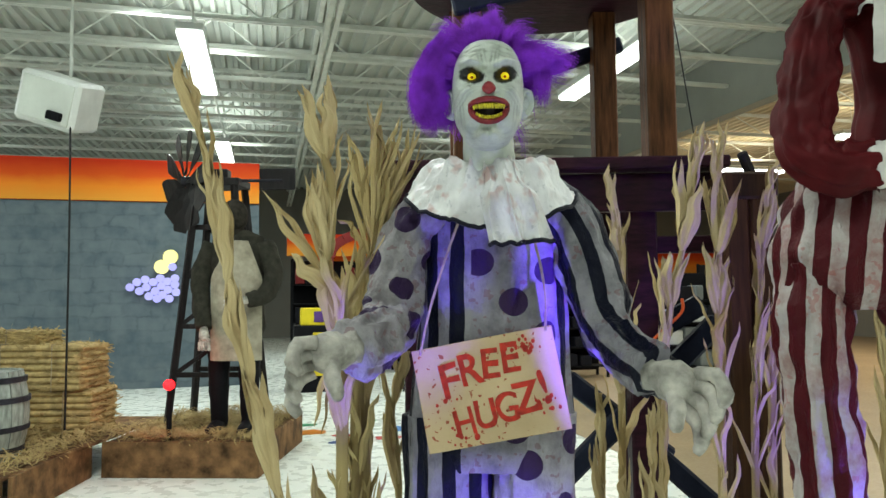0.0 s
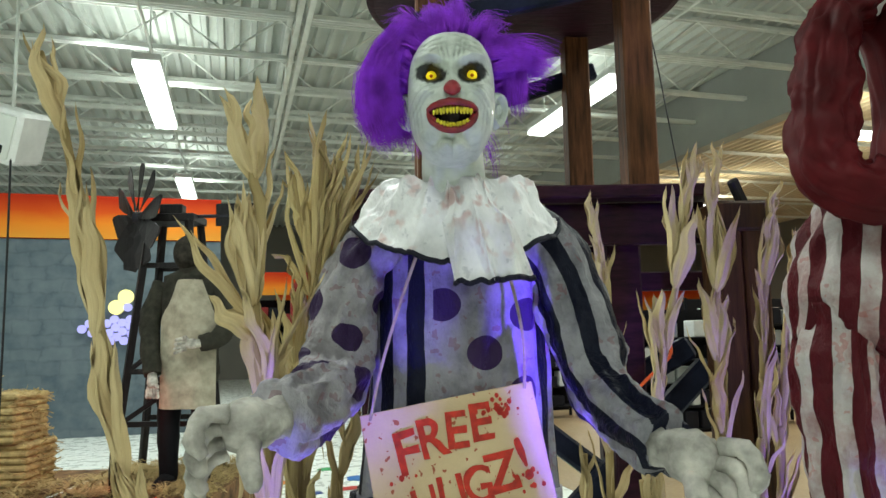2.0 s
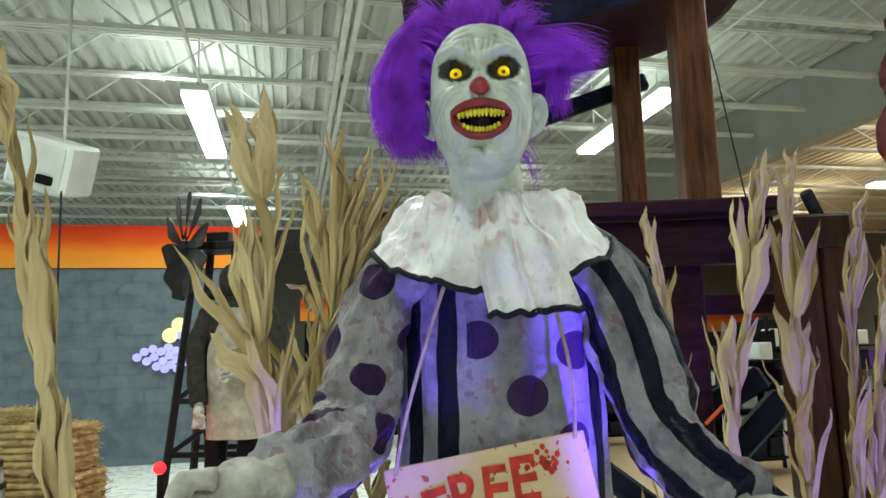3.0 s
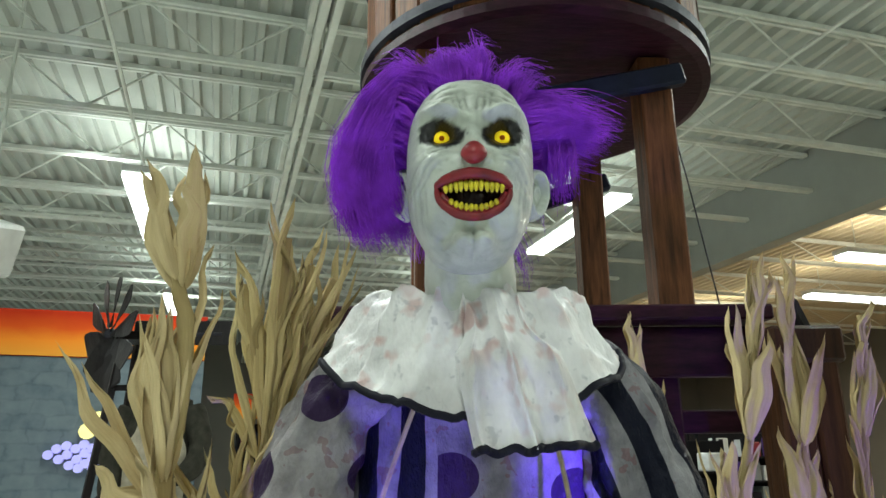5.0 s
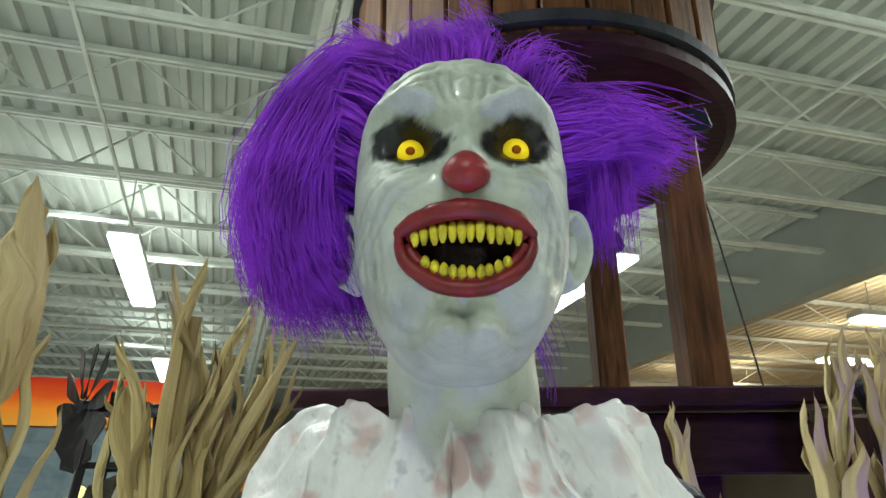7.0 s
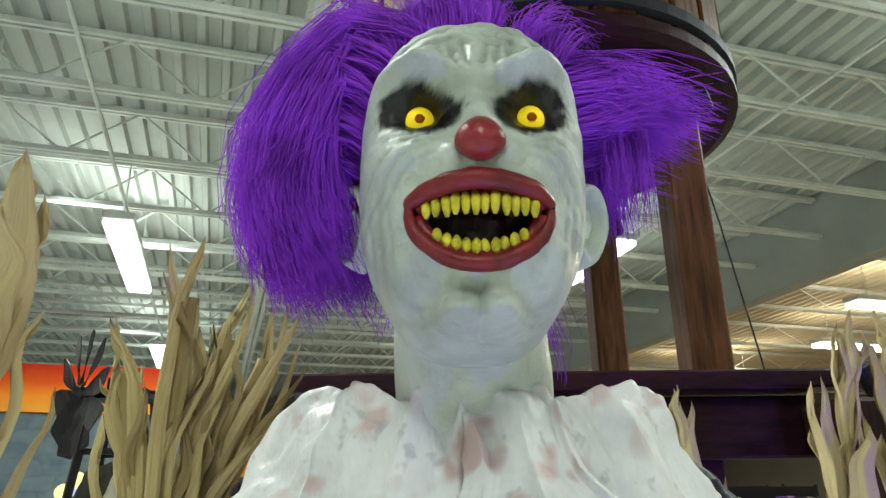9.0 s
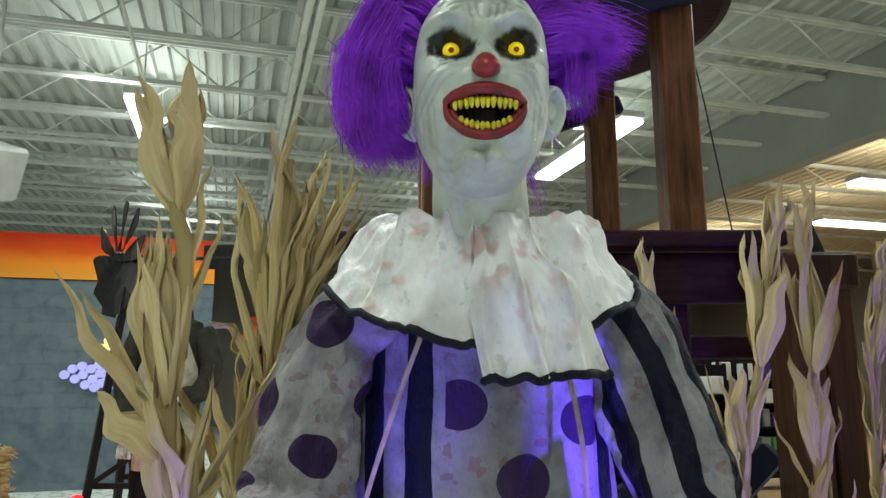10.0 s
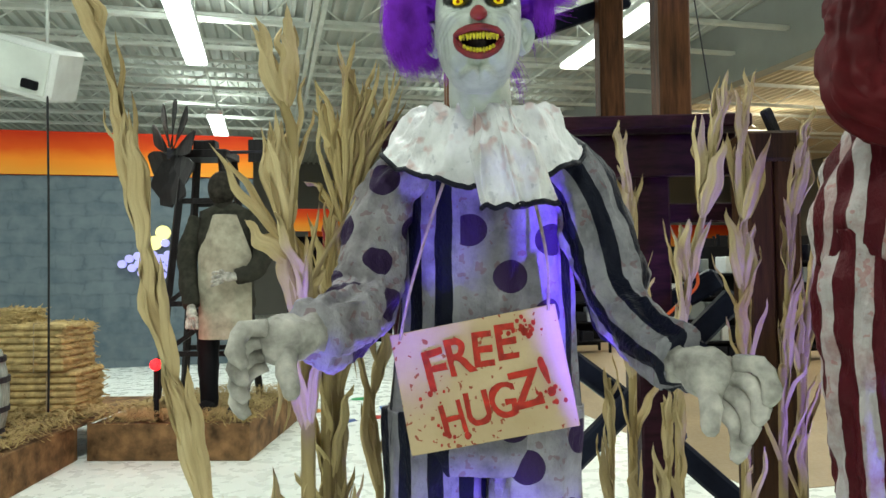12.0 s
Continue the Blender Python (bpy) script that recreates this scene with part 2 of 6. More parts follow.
M["sack"] = plain("dark_sackcloth", (0.035, 0.03, 0.024), 0.9, vary=0.4, scale=22)
M["maroon"] = plain("dark_red_satin", (0.075, 0.004, 0.006), 0.58, vary=0.35, scale=7, fine=40, relief=0.3)
M["white_cloth"] = plain("white_ruffle_cloth", (0.66, 0.63, 0.60), 0.7, vary=0.15, scale=12, fine=70, relief=0.3)
M["blue_glove"] = plain("pale_grey_glove", (0.34, 0.40, 0.44), 0.6, vary=0.2, scale=15)
M["red_glow"] = glow("red_lamp_glass", (1.0, 0.015, 0.02), 3.0)
M["eye"] = glow("lit_yellow_eye", (0.95, 0.70, 0.02), 0.45)
M["pupil"] = glow("orange_pupil", (0.28, 0.07, 0.0), 0.12)
M["yellow"] = plain("yellow_print", (0.72, 0.58, 0.03), 0.5)
M["violet_spot"] = glow("violet_light_dot", (0.42, 0.40, 0.85), 0.45)
M["yellow_spot"] = glow("yellow_light_dot", (0.95, 0.88, 0.35), 0.5)
M["rope"] = plain("tan_cord", (0.36, 0.29, 0.19), 0.85, vary=0.2, scale=60)
M["paint_red"] = plain("red_brush_paint", (0.50, 0.028, 0.012), 0.45, vary=0.3, scale=50, fine=180)
M["cable"] = plain("black_cable", (0.02, 0.02, 0.022), 0.5)
M["amber"] = plain("orange_red_cord", (0.75, 0.12, 0.03), 0.5)


def card_material():
    m, nt, b = material("spattered_cardboard", 0.8)
    v = coords(nt)
    fib = noise_tex(nt, v, 160.0, 3)
    big = noise_tex(nt, v, 9.0, 3)
    c = ramp(nt, big, [(0.3, (0.50, 0.37, 0.21)), (0.7, (0.60, 0.46, 0.28))])
    c = mix(nt, calc(nt, "MULTIPLY", fib, 0.3), c, (0.42, 0.30, 0.17))
    drops = calc(nt, "GREATER_THAN", noise_tex(nt, v, 85.0, 1.5), 0.655)
    zone = calc(nt, "GREATER_THAN", noise_tex(nt, v, 9.5, 2), 0.47)
    c = mix(nt, calc(nt, "MULTIPLY", calc(nt, "MULTIPLY", drops, zone), 0.85), c, (0.30, 0.05, 0.025))
    nt.links.new(c, b.inputs["Base Color"])
    bump(nt, b, fib, 0.2, 0.002)
    return m


M["card"] = card_material()


def collar_material():
    m, nt, b = material("stained_white_ruff", 0.42)
    v = coords(nt)
    big, spot, fine = noise_tex(nt, v, 11.0, 4), noise_tex(nt, v, 34.0, 1.5), noise_tex(nt, v, 62.0, 2)
    where = noise_tex(nt, v, 7.0, 2)
    c = ramp(nt, big, [(0.35, (0.58, 0.57, 0.57)), (0.6, (0.83, 0.82, 0.82))])
    pink = calc(nt, "MULTIPLY", ramp(nt, spot, [(0.54, (0, 0, 0)), (0.66, (0.62, 0.62, 0.62))]), ramp(nt, where, [(0.40, (0.1, 0.1, 0.1)), (0.60, (1, 1, 1))]))
    c = mix(nt, pink, c, (0.50, 0.24, 0.22))
    c = mix(nt, ramp(nt, fine, [(0.62, (0, 0, 0)), (0.70, (0.5, 0.5, 0.5))]), c, (0.34, 0.34, 0.37))
    nt.links.new(c, b.inputs["Base Color"])
    bump(nt, b, noise_tex(nt, coords(nt, "Object", (1, 1, 0.5)), 24.0, 4, 0.6), 0.75, 0.012)
    return m


M["ruff"] = collar_material()


def brick_cloth():
    """Printed backdrop of grey-blue stone courses."""
    m, nt, b = material("blue_grey_stone_print", 0.75)
    v = coords(nt, "UV")
    br = node(nt, "ShaderNodeTexBrick", Scale=1.0)
    br.inputs["Brick Width"].default_value, br.inputs["Row Height"].default_value = 0.42, 0.20
    br.inputs["Mortar Size"].default_value, br.inputs["Mortar Smooth"].default_value = 0.03, 1.0
    br.inputs["Color1"].default_value, br.inputs["Color2"].default_value = (0.075, 0.105, 0.128, 1), (0.112, 0.142, 0.162, 1)
    br.inputs["Mortar"].default_value = (0.078, 0.105, 0.124, 1)
    n = noise_tex(nt, v, 5.0, 4)
    w = nt.nodes.new("ShaderNodeVectorMath")
    w.operation = "MULTIPLY_ADD"
    col = node(nt, "ShaderNodeTexNoise", Scale=4.0, Detail=3.0)
    nt.links.new(v, col.inputs["Vector"])
    nt.links.new(col.outputs["Color"], w.inputs[0])
    w.inputs[1].default_value = (0.30, 0.16, 0)
    nt.links.new(v, w.inputs[2])
    nt.links.new(w.outputs[0], br.inputs["Vector"])
    c = mix(nt, ramp(nt, n, [(0.35, (0, 0, 0)), (0.7, (0.6, 0.6, 0.6))]), br.outputs["Color"], (0.16, 0.19, 0.21))
    nt.links.new(c, b.inputs["Base Color"])
    return m


def sunset_cloth():
    m, nt, b = material("orange_sunset_print", 0.7)
    uv = coords(nt, "UV")
    sep = nt.nodes.new("ShaderNodeSeparateXYZ")
    nt.links.new(uv, sep.inputs[0])
    n = noise_tex(nt, uv, 2.2, 4)
    t = calc(nt, "ADD", sep.outputs[1], calc(nt, "MULTIPLY_ADD", n, 0.25, -0.12))
    c = ramp(nt, t, [(0.0, (0.72, 0.30, 0.04)), (0.35, (0.80, 0.24, 0.02)), (0.62, (0.68, 0.09, 0.012)), (0.95, (0.55, 0.035, 0.01))])
    nt.links.new(c, b.inputs["Base Color"])
    return m


M["stone_print"], M["sunset"] = brick_cloth(), sunset_cloth()


# ---- building helpers ----
class Geo:
    """Vertices, faces, material slots, UVs and painted colours of one mesh."""

    def __init__(self):
        self.v, self.f, self.m, self.uv, self.c = [], [], [], [], []

    def add(self, verts, faces, slot=0, uvs=None, paint=None):
        k = len(self.v)
        self.v += [tuple(p) for p in verts]
        self.f += [tuple(i + k for i in f) for f in faces]
        self.m += [slot] * len(faces)
        self.uv += list(uvs) if uvs is not None else [(p[0], p[2]) for p in verts]
        self.c += list(paint) if paint is not None else [(0.5, 0.5, 0.5)] * len(verts)

    def mesh(self, name, mats, smooth=True):
        me = bpy.data.meshes.new(name)
        me.from_pydata(self.v, [], self.f)
        for m in mats:
            me.materials.append(m)
        me.polygons.foreach_set("material_index", self.m)
        me.polygons.foreach_set("use_smooth", [smooth] * len(self.f))
        layer = me.uv_layers.new(name="UVMap")
        idx = np.empty(len(me.loops), dtype=np.int32)
        me.loops.foreach_get("vertex_index", idx)
        layer.data.foreach_set("uv", np.array(self.uv, dtype=np.float32)[idx].ravel())
        col = me.color_attributes.new("paint", "FLOAT_COLOR", "POINT")
        rgba = np.ones((len(self.v), 4), dtype=np.float32)
        rgba[:, :3] = np.array(self.c, dtype=np.float32)
        col.data.foreach_set("color", rgba.ravel())
        me.update()
        return me


def thing(name, at, label, category, group="", kind=""):
    e = new(name)
    e.empty_display_size = 0.1
    e.matrix_basis = Matrix.Translation(at)
    return tagged(e, label, category, group, kind)


def part(name, g, mat, parent=None, label="", smooth=False):
    """Links a Geo, given in world metres, as one mesh under a thing or a part."""
    mats = mat if isinstance(mat, (list, tuple)) else [mat]
    ob = new(name, g.mesh(name, mats, smooth))
    if parent is not None:
        ob.parent = parent
        up, p = Matrix(), parent
        if parent.type == "EMPTY":
            up = parent.matrix_basis.inverted()
        ob.matrix_parent_inverse = up
    return tagged(ob, label)


def solid(name, g, mat, label, category="", group="", kind="", smooth=False):
    """A thing that is one mesh."""
    return tagged(part(name, g, mat, None, "", smooth), label, category, group, kind)


def cbox(g, size, m=None, c=0.004, slot=0):
    """A box with chamfered edges, centred on the pose m."""
    m = m or Matrix()
    hx, hy, hz = (s / 2 for s in size)
    c = min(c, hx * 0.8, hy * 0.8, hz * 0.8)
    vs, ids = [], {}
    for sx in (-1, 1):
        for sy in (-1, 1):
            for sz in (-1, 1):
                for ax in range(3):
                    p = [sx * (hx - c), sy * (hy - c), sz * (hz - c)]
                    p[ax] = (sx, sy, sz)[ax] * (hx, hy, hz)[ax]
                    ids[(sx, sy, sz, ax)] = len(vs)
                    vs.append(m @ Vector(p))
    fs = []
    for ax in range(3):
        a, b = [i for i in range(3) if i != ax]
        for s in (-1, 1):
            loop = []
            for pa, pb in ((-1, -1), (1, -1), (1, 1), (-1, 1)):
                k = [0, 0, 0]
                k[ax], k[a], k[b] = s, pa, pb
                loop.append(ids[(*k, ax)])
            fs.append(loop if (s > 0) != (ax == 1) else loop[::-1])
    for ax in range(3):
        a, b = [i for i in range(3) if i != ax]
        for pa in (-1, 1):
            for pb in (-1, 1):
                q = []
                for s, f in ((-1, a), (-1, b), (1, b), (1, a)):
                    k = [0, 0, 0]
                    k[ax], k[a], k[b] = s, pa, pb
                    q.append(ids[(*k, f)])
                fs.append(q)
    for sx in (-1, 1):
        for sy in (-1, 1):
            for sz in (-1, 1):
                fs.append([ids[(sx, sy, sz, i)] for i in range(3)])
    g.add(vs, fs, slot)
    return g


def box(size, at, rz=0.0, c=0.004, rx=0.0, ry=0.0):
    return cbox(Geo(), size, pose(*at, rx, ry, rz), c)


def sbox(u0, u1, v0, v1, z0, z1, c=0.004):
    """A box along the shop's axes."""
    p = st((u0 + u1) / 2, (v0 + v1) / 2, (z0 + z1) / 2)
    return cbox(Geo(), (u1 - u0, v1 - v0, z1 - z0), pose(*p, 0, 0, 16.2), c)


def beam(g, a, b, w, h, c=0.004, slot=0, roll=0.0):
    """A bar of w by h from a to b."""
    a, b = Vector(a), Vector(b)
    d = b - a
    m = Matrix.Translation((a + b) / 2) @ d.to_track_quat("Y", "Z").to_matrix().to_4x4() @ pose(0, 0, 0, 0, roll, 0)
    return cbox(g, (w, d.length, h), m, c, slot)


def frames_along(pts):
    """Smooth directions along a line of points, with no twist."""
    pts = [Vector(p) for p in pts]
    out, up = [], None
    for i, p in enumerate(pts):
        d = (pts[min(i + 1, len(pts) - 1)] - pts[max(i - 1, 0)]).normalized()
        if up is None:
            up = Vector((0, -1, 0)) if abs(d.y) < 0.85 else Vector((0, 0, 1))
        x = d.cross(up).normalized()
        up = x.cross(d).normalized()
        out.append((p, x, up, d))
    return out


def spline(pts, n):
    """n points on a smooth line through pts."""
    pts = [Vector(p) for p in pts]
    out = []
    for k in range(n):
        s = k / (n - 1) * (len(pts) - 1)
        i = min(int(s), len(pts) - 2)
        f = s - i
        p0, p1, p2, p3 = pts[max(i - 1, 0)], pts[i], pts[i + 1], pts[min(i + 2, len(pts) - 1)]
        out.append(0.5 * ((2 * p1) + (p2 - p0) * f + (2 * p0 - 5 * p1 + 4 * p2 - p3) * f * f + (3 * p1 - p0 - 3 * p2 + p3) * f ** 3))
    return out


def tube(g, pts, radii, n=8, slot=0, cap=True, flat=1.0, wobble=None, v0=0.0):
    """A tube along pts. wobble(angle, along) adds to the radius. UV: metres round, metres along."""
    fr = frames_along(pts)
    vs, uv, fs, along = [], [], [], v0
    for i, (p, x, up, d) in enumerate(fr):
        r = radii[i] if not isinstance(radii, (int, float)) else radii
        if i:
            along += (p - fr[i - 1][0]).length
        for k in range(n + 1):
            a = 2 * math.pi * k / n - math.pi
            q = r + (wobble(a, along) if wobble else 0.0)
            vs.append(p + x * math.sin(a) * q + up * math.cos(a) * q * flat)
            uv.append((a * r, along))
    w = n + 1
    for i in range(len(fr) - 1):
        for k in range(n):
            fs.append((i * w + k, i * w + k + 1, (i + 1) * w + k + 1, (i + 1) * w + k))
    if cap:
        fs.append(tuple(range(n))[::-1])
        fs.append(tuple((len(fr) - 1) * w + k for k in range(n)))
    g.add(vs, fs, slot, uv)
    return g


def ball(g, at, r, slot=0, n=16, paint=None, squash=(1, 1, 1), m=None):
    vs, fs = [], []
    h = n // 2
    for i in range(h + 1):
        e = math.pi * i / h - math.pi / 2
        for k in range(n):
            a = 2 * math.pi * k / n
            p = Vector((math.cos(a) * math.cos(e) * squash[0], math.sin(a) * math.cos(e) * squash[1], math.sin(e) * squash[2])) * r
            vs.append(Vector(at) + (m.to_3x3() @ p if m else p))
    for i in range(h):
        for k in range(n):
            fs.append((i * n + k, i * n + (k + 1) % n, (i + 1) * n + (k + 1) % n, (i + 1) * n + k))
    g.add(vs, fs, slot, None, [paint] * len(vs) if paint else None)
    return g


def lathe(g, at, prof, n=32, slot=0, wob=None):
    """A turned shape: prof is a list of (radius, height)."""
    vs, fs = [], []
    for r, z in prof:
        for k in range(n):
            a = 2 * math.pi * k / n
            q = r + (wob(a, z) if wob else 0)
            vs.append((at[0] + q * math.cos(a), at[1] + q * math.sin(a), at[2] + z))
    for i in range(len(prof) - 1):
        for k in range(n):
            fs.append((i * n + k, i * n + (k + 1) % n, (i + 1) * n + (k + 1) % n, (i + 1) * n + k))
    fs.append(tuple(range(n))[::-1])
    fs.append(tuple((len(prof) - 1) * n + k for k in range(n)))
    g.add(vs, fs, slot)
    return g


def wave(x, y=0.0, z=0.0):
    return noise.noise(Vector((x, y, z)))


# ---- the hall ----
U0, U1, V0, V1, TOP = -9.0, 19.0, -7.0, 26.0, 5.35
solid("floor", sbox(U0, U1, V0, V1, -0.12, 0.0), M["floor"], "glossy white shop floor tiles", "floor", kind="structure")
for nm, q in (("wall_west", (U0 - 0.2, U0, V0, V1)), ("wall_east", (U1, U1 + 0.2, V0, V1)), ("wall_south", (U0 - 0.2, U1 + 0.2, V0 - 0.2, V0)), ("wall_north", (U0 - 0.2, U1 + 0.2, V1, V1 + 0.2))):
    solid(nm, sbox(*q, 0, TOP + 0.1), M["wall_paint"], "plain painted wall of the big shop hall", "wall", kind="structure")

solid("floor_east", sbox(3.6, U1, 4.2, V1, 0.0, 0.004, 0.001), M["floor_east"], "tan sheet flooring of the neighbouring aisle", "floor", kind="structure")

# roof deck: trapezoid flutes that run away from the walk
def fluted(u0, u1, v0, v1, z, pitch, depth):
    g = Geo()
    prof = []
    u = u0
    while u < u1:
        for du, dz in ((0, 0), (0.30, 0), (0.40, depth), (0.90, depth)):
            prof.append((u + du * pitch, z + dz))
        u += pitch
    vs = [st(a, v, b) for v in (v0, v1) for a, b in prof]
    n = len(prof)
    g.add(vs, [(i, i + 1, n + i + 1, n + i) for i in range(n - 1)])
    return g


HEAD_U = 7.75
solid("ceiling", fluted(U0, HEAD_U, V0, V1, TOP - 0.1, 0.20, 0.07), M["deck"], "white corrugated steel roof deck", "ceiling", kind="structure")
solid("ceiling_east", fluted(HEAD_U, U1, V0, V1, TOP - 0.25, 0.20, 0.06), M["warm_deck"], "cream corrugated steel roof deck", "ceiling", kind="structure")
solid("header_wall", sbox(HEAD_U, HEAD_U + 0.25, V0, V1, 4.30, TOP + 0.05), M["header"], "grey painted header wall below the roof", "header", kind="structure")


def joist(v, u0, u1, z0, z1, mat, step=0.62):
    """An open-web bar joist: double angles above and below, bent rod between."""
    j = thing("roof_joist", st((u0 + u1) / 2, v, z0), "white painted open-web steel roof joist", "joist", "roof joists")
    top, low, web = Geo(), Geo(), Geo()
    for g, z in ((top, z1), (low, z0)):
        for s in (-1, 1):
            beam(g, st(u0, v + 0.03 * s, z), st(u1, v + 0.03 * s, z), 0.035, 0.05, 0.003)
    part("top_chord", top, mat, j)
    part("bottom_chord", low, mat, j)
    line, u, k = [], u0, 0
    while u < u1:
        line.append(st(u, v, z0 if k % 2 else z1))
        u += step
        k += 1
    for a, b in zip(line, line[1:]):
        tube(web, [a, b], 0.012, 5, cap=False)
    tagged(part("web", web, mat, j), kind="stuff")
    return j


for k in range(15):
    joist(1.6 + 1.2 * k, -8.8, HEAD_U - 0.05, 4.72, 5.2, M["steel"])
for k in range(7):
    joist(3.0 + 2.4 * k, HEAD_U + 0.3, 18.8, 4.62, 5.02, M["steel"], 0.8)


def girder(u, v0, v1):
    j = thing("roof_girder", st(u, (v0 + v1) / 2, 4.6), "white painted steel roof girder", "girder", "roof girders")
    for nm, z in (("top_chord", 5.17), ("bottom_chord", 4.63)):
        g = Geo()
        for s in (-1, 1):
            beam(g, st(u + 0.05 * s, v0, z), st(u + 0.05 * s, v1, z), 0.06, 0.08, 0.004)
        part(nm, g, M["steel"], j)
    g, k, v = Geo(), 0, v0
    while v + 0.6 < v1:
        tube(g, [st(u, v, 4.63 if k % 2 else 5.17), st(u, v + 0.6, 5.17 if k % 2 else 4.63)], 0.018, 6)
        v, k = v + 0.6, k + 1
    tagged(part("web", g, M["steel"], j), kind="stuff")


girder(1.28, -6.8, 25.8)
girder(-7.4, -6.8, 25.8)


def strip_light(u, v, along_v, mat_glow):
    f = thing("ceiling_light", st(u, v, LIGHT_Z), "long white fluorescent strip light, switched on", "ceiling light", "strip lights")
    L, W = 2.46, 0.30
    a, b = (W, L) if along_v else (L, W)
    part("housing", sbox(u - a / 2, u + a / 2, v - b / 2, v + b / 2, LIGHT_Z - 0.01, LIGHT_Z + 0.07, 0.01), M["white"], f)
    part("diffuser", sbox(u - a / 2 + 0.01, u + a / 2 - 0.01, v - b / 2 + 0.01, v + b / 2 - 0.01, LIGHT_Z - 0.075, LIGHT_Z - 0.013, 0.02), mat_glow, f, "glowing white diffuser")
    for s in (-1, 1):
        p = (u, v + s * 0.9) if along_v else (u + s * 0.9, v)
        part("hanger_rod", tube(Geo(), [st(*p, LIGHT_Z + 0.07), st(*p, 5.27)], 0.008, 6), M["steel"], f)
    return f


for u, v in STRIPS:
    strip_light(u, v - (0.8 if u == 4.9 else 0), True, M["diffuser"])
for u, v in CROSS:
    strip_light(u, v, False, M["diffuser"])
for u in (-0.3, 4.9):
    solid("conduit", tube(Geo(), [st(u + 0.03, -4, LIGHT_Z + 0.2), st(u + 0.03, 25, LIGHT_Z + 0.2)], 0.016, 6), M["steel"], "thin white steel conduit above the strip lights", "conduit")

# ---- printed backdrop ----
def sheet(u0, u1, v, z0, z1, mat, name, label, cat, thick=0.04):
    g = Geo()
    n = 40
    front, uvs = [], []
    for i in range(n + 1):
        for j in range(9):
            u, z = u0 + (u1 - u0) * i / n, z0 + (z1 - z0) * j / 8
            front.append(st(u, v + 0.02 * wave(u * 1.3, z * 0.6), z))
            uvs.append((u, (z - z0) / (z1 - z0) if name == "sunset_banner" else z))
    g.add(front, [(i * 9 + j, (i + 1) * 9 + j, (i + 1) * 9 + j + 1, i * 9 + j + 1) for i in range(n) for j in range(8)], 0, uvs)
    cbox(g, (u1 - u0, thick, z1 - z0), pose(*st((u0 + u1) / 2, v + 0.06 + thick / 2, (z0 + z1) / 2), 0, 0, 16.2), 0.004)
    return solid(name, g, mat, label, cat, smooth=True)


sheet(-8.8, 0.42, 12.2, 0.0, 2.93, M["stone_print"], "stone_backdrop", "blue-grey backdrop wall printed with stone courses", "backdrop wall")
sheet(-8.8, 0.42, 12.16, 2.94, 3.6, M["sunset"], "sunset_banner", "orange and red sunset banner above the stone backdrop", "banner")
# projected light on the backdrop, modelled as thin glowing discs
dots = thing("light_dots", st(-1.2, 12.1, 1.4), "cluster of violet and yellow light dots on the backdrop", "light dots")
rr = random.Random(4)
cluster = [(-1.52, 1.58), (-1.42, 1.66), (-1.38, 1.52), (-1.30, 1.70), (-1.28, 1.58), (-1.24, 1.44), (-1.18, 1.66), (-1.15, 1.52), (-1.08, 1.72), (-1.06, 1.60), (-1.04, 1.46), (-0.97, 1.67), (-0.96, 1.54), (-0.94, 1.40), (-0.86, 1.62), (-0.84, 1.50), (-1.12, 1.40), (-0.90, 1.90), (-0.86, 1.72)]
for u, z in cluster:
    g = Geo()
    tube(g, [st(u, 12.17, z), st(u, 12.10, z)], 0.062, 20)
    part("dot", g, M["violet_spot"], dots)
for u, z, r in ((-1.06, 1.90, 0.11), (-0.93, 2.06, 0.11)):
    part("dot", tube(Geo(), [st(u, 12.17, z), st(u, 12.10, z)], r, 24), M["yellow_spot"], dots, "yellow light dot")

# ---- water tower ----
CX, CY = 0.93, 3.72
tower = thing("water_tower", (CX, CY, 0), "dark stained wooden water tower prop with round tank", "water tower")
NST = 30
for k in range(NST):
    a = 2 * math.pi * (k + 0.5) / NST
    g = Geo()
    r = 0.69 + 0.006 * ((k * 7) % 3)
    cbox(g, (0.035, 2 * math.pi * 0.69 / NST - 0.006, 1.5), pose(CX + r * math.cos(a), CY + r * math.sin(a), 3.76, 0, 0, math.degrees(a)), 0.006)
    part("stave", g, M["tower_wood"], tower)
part("tank_floor", lathe(Geo(), (CX, CY, 2.95), [(0.70, 0), (0.735, 0.012), (0.735, 0.05), (0.70, 0.06)], 56), M["deck_wood"], tower, "dark red round boards under the tank")
for z in (3.03, 3.55, 4.2):
    part("hoop", lathe(Geo(), (CX, CY, z), [(0.715, 0), (0.742, 0.004), (0.742, 0.046), (0.715, 0.05)], 56), M["iron"], tower, "dark iron hoop")
part("tank_lid", lathe(Geo(), (CX, CY, 4.5), [(0.80, 0), (0.80, 0.03), (0.02, 0.38)], 40), M["tower_wood"], tower)
LEGS = [(1.335, 3.36), (1.245, 4.16), (0.50, 3.30), (0.46, 4.10)]
for x, y in LEGS:
    part("leg", box((0.125, 0.12, 1.06), (x, y, 2.425), 4, 0.008), M["tower_wood"], tower)
part("bolt", ball(Geo(), (1.40, 3.28, 2.86), 0.014), M["iron"], tower)
for a, b in (((1.43, 3.27, 2.86), (0.44, 3.22, 2.64)), ((1.36, 4.2, 2.8), (0.4, 4.2, 2.5))):
    part("brace", beam(Geo(), a, b, 0.05, 0.085, 0.01), M["pipe"], tower, "blue-black diagonal brace")
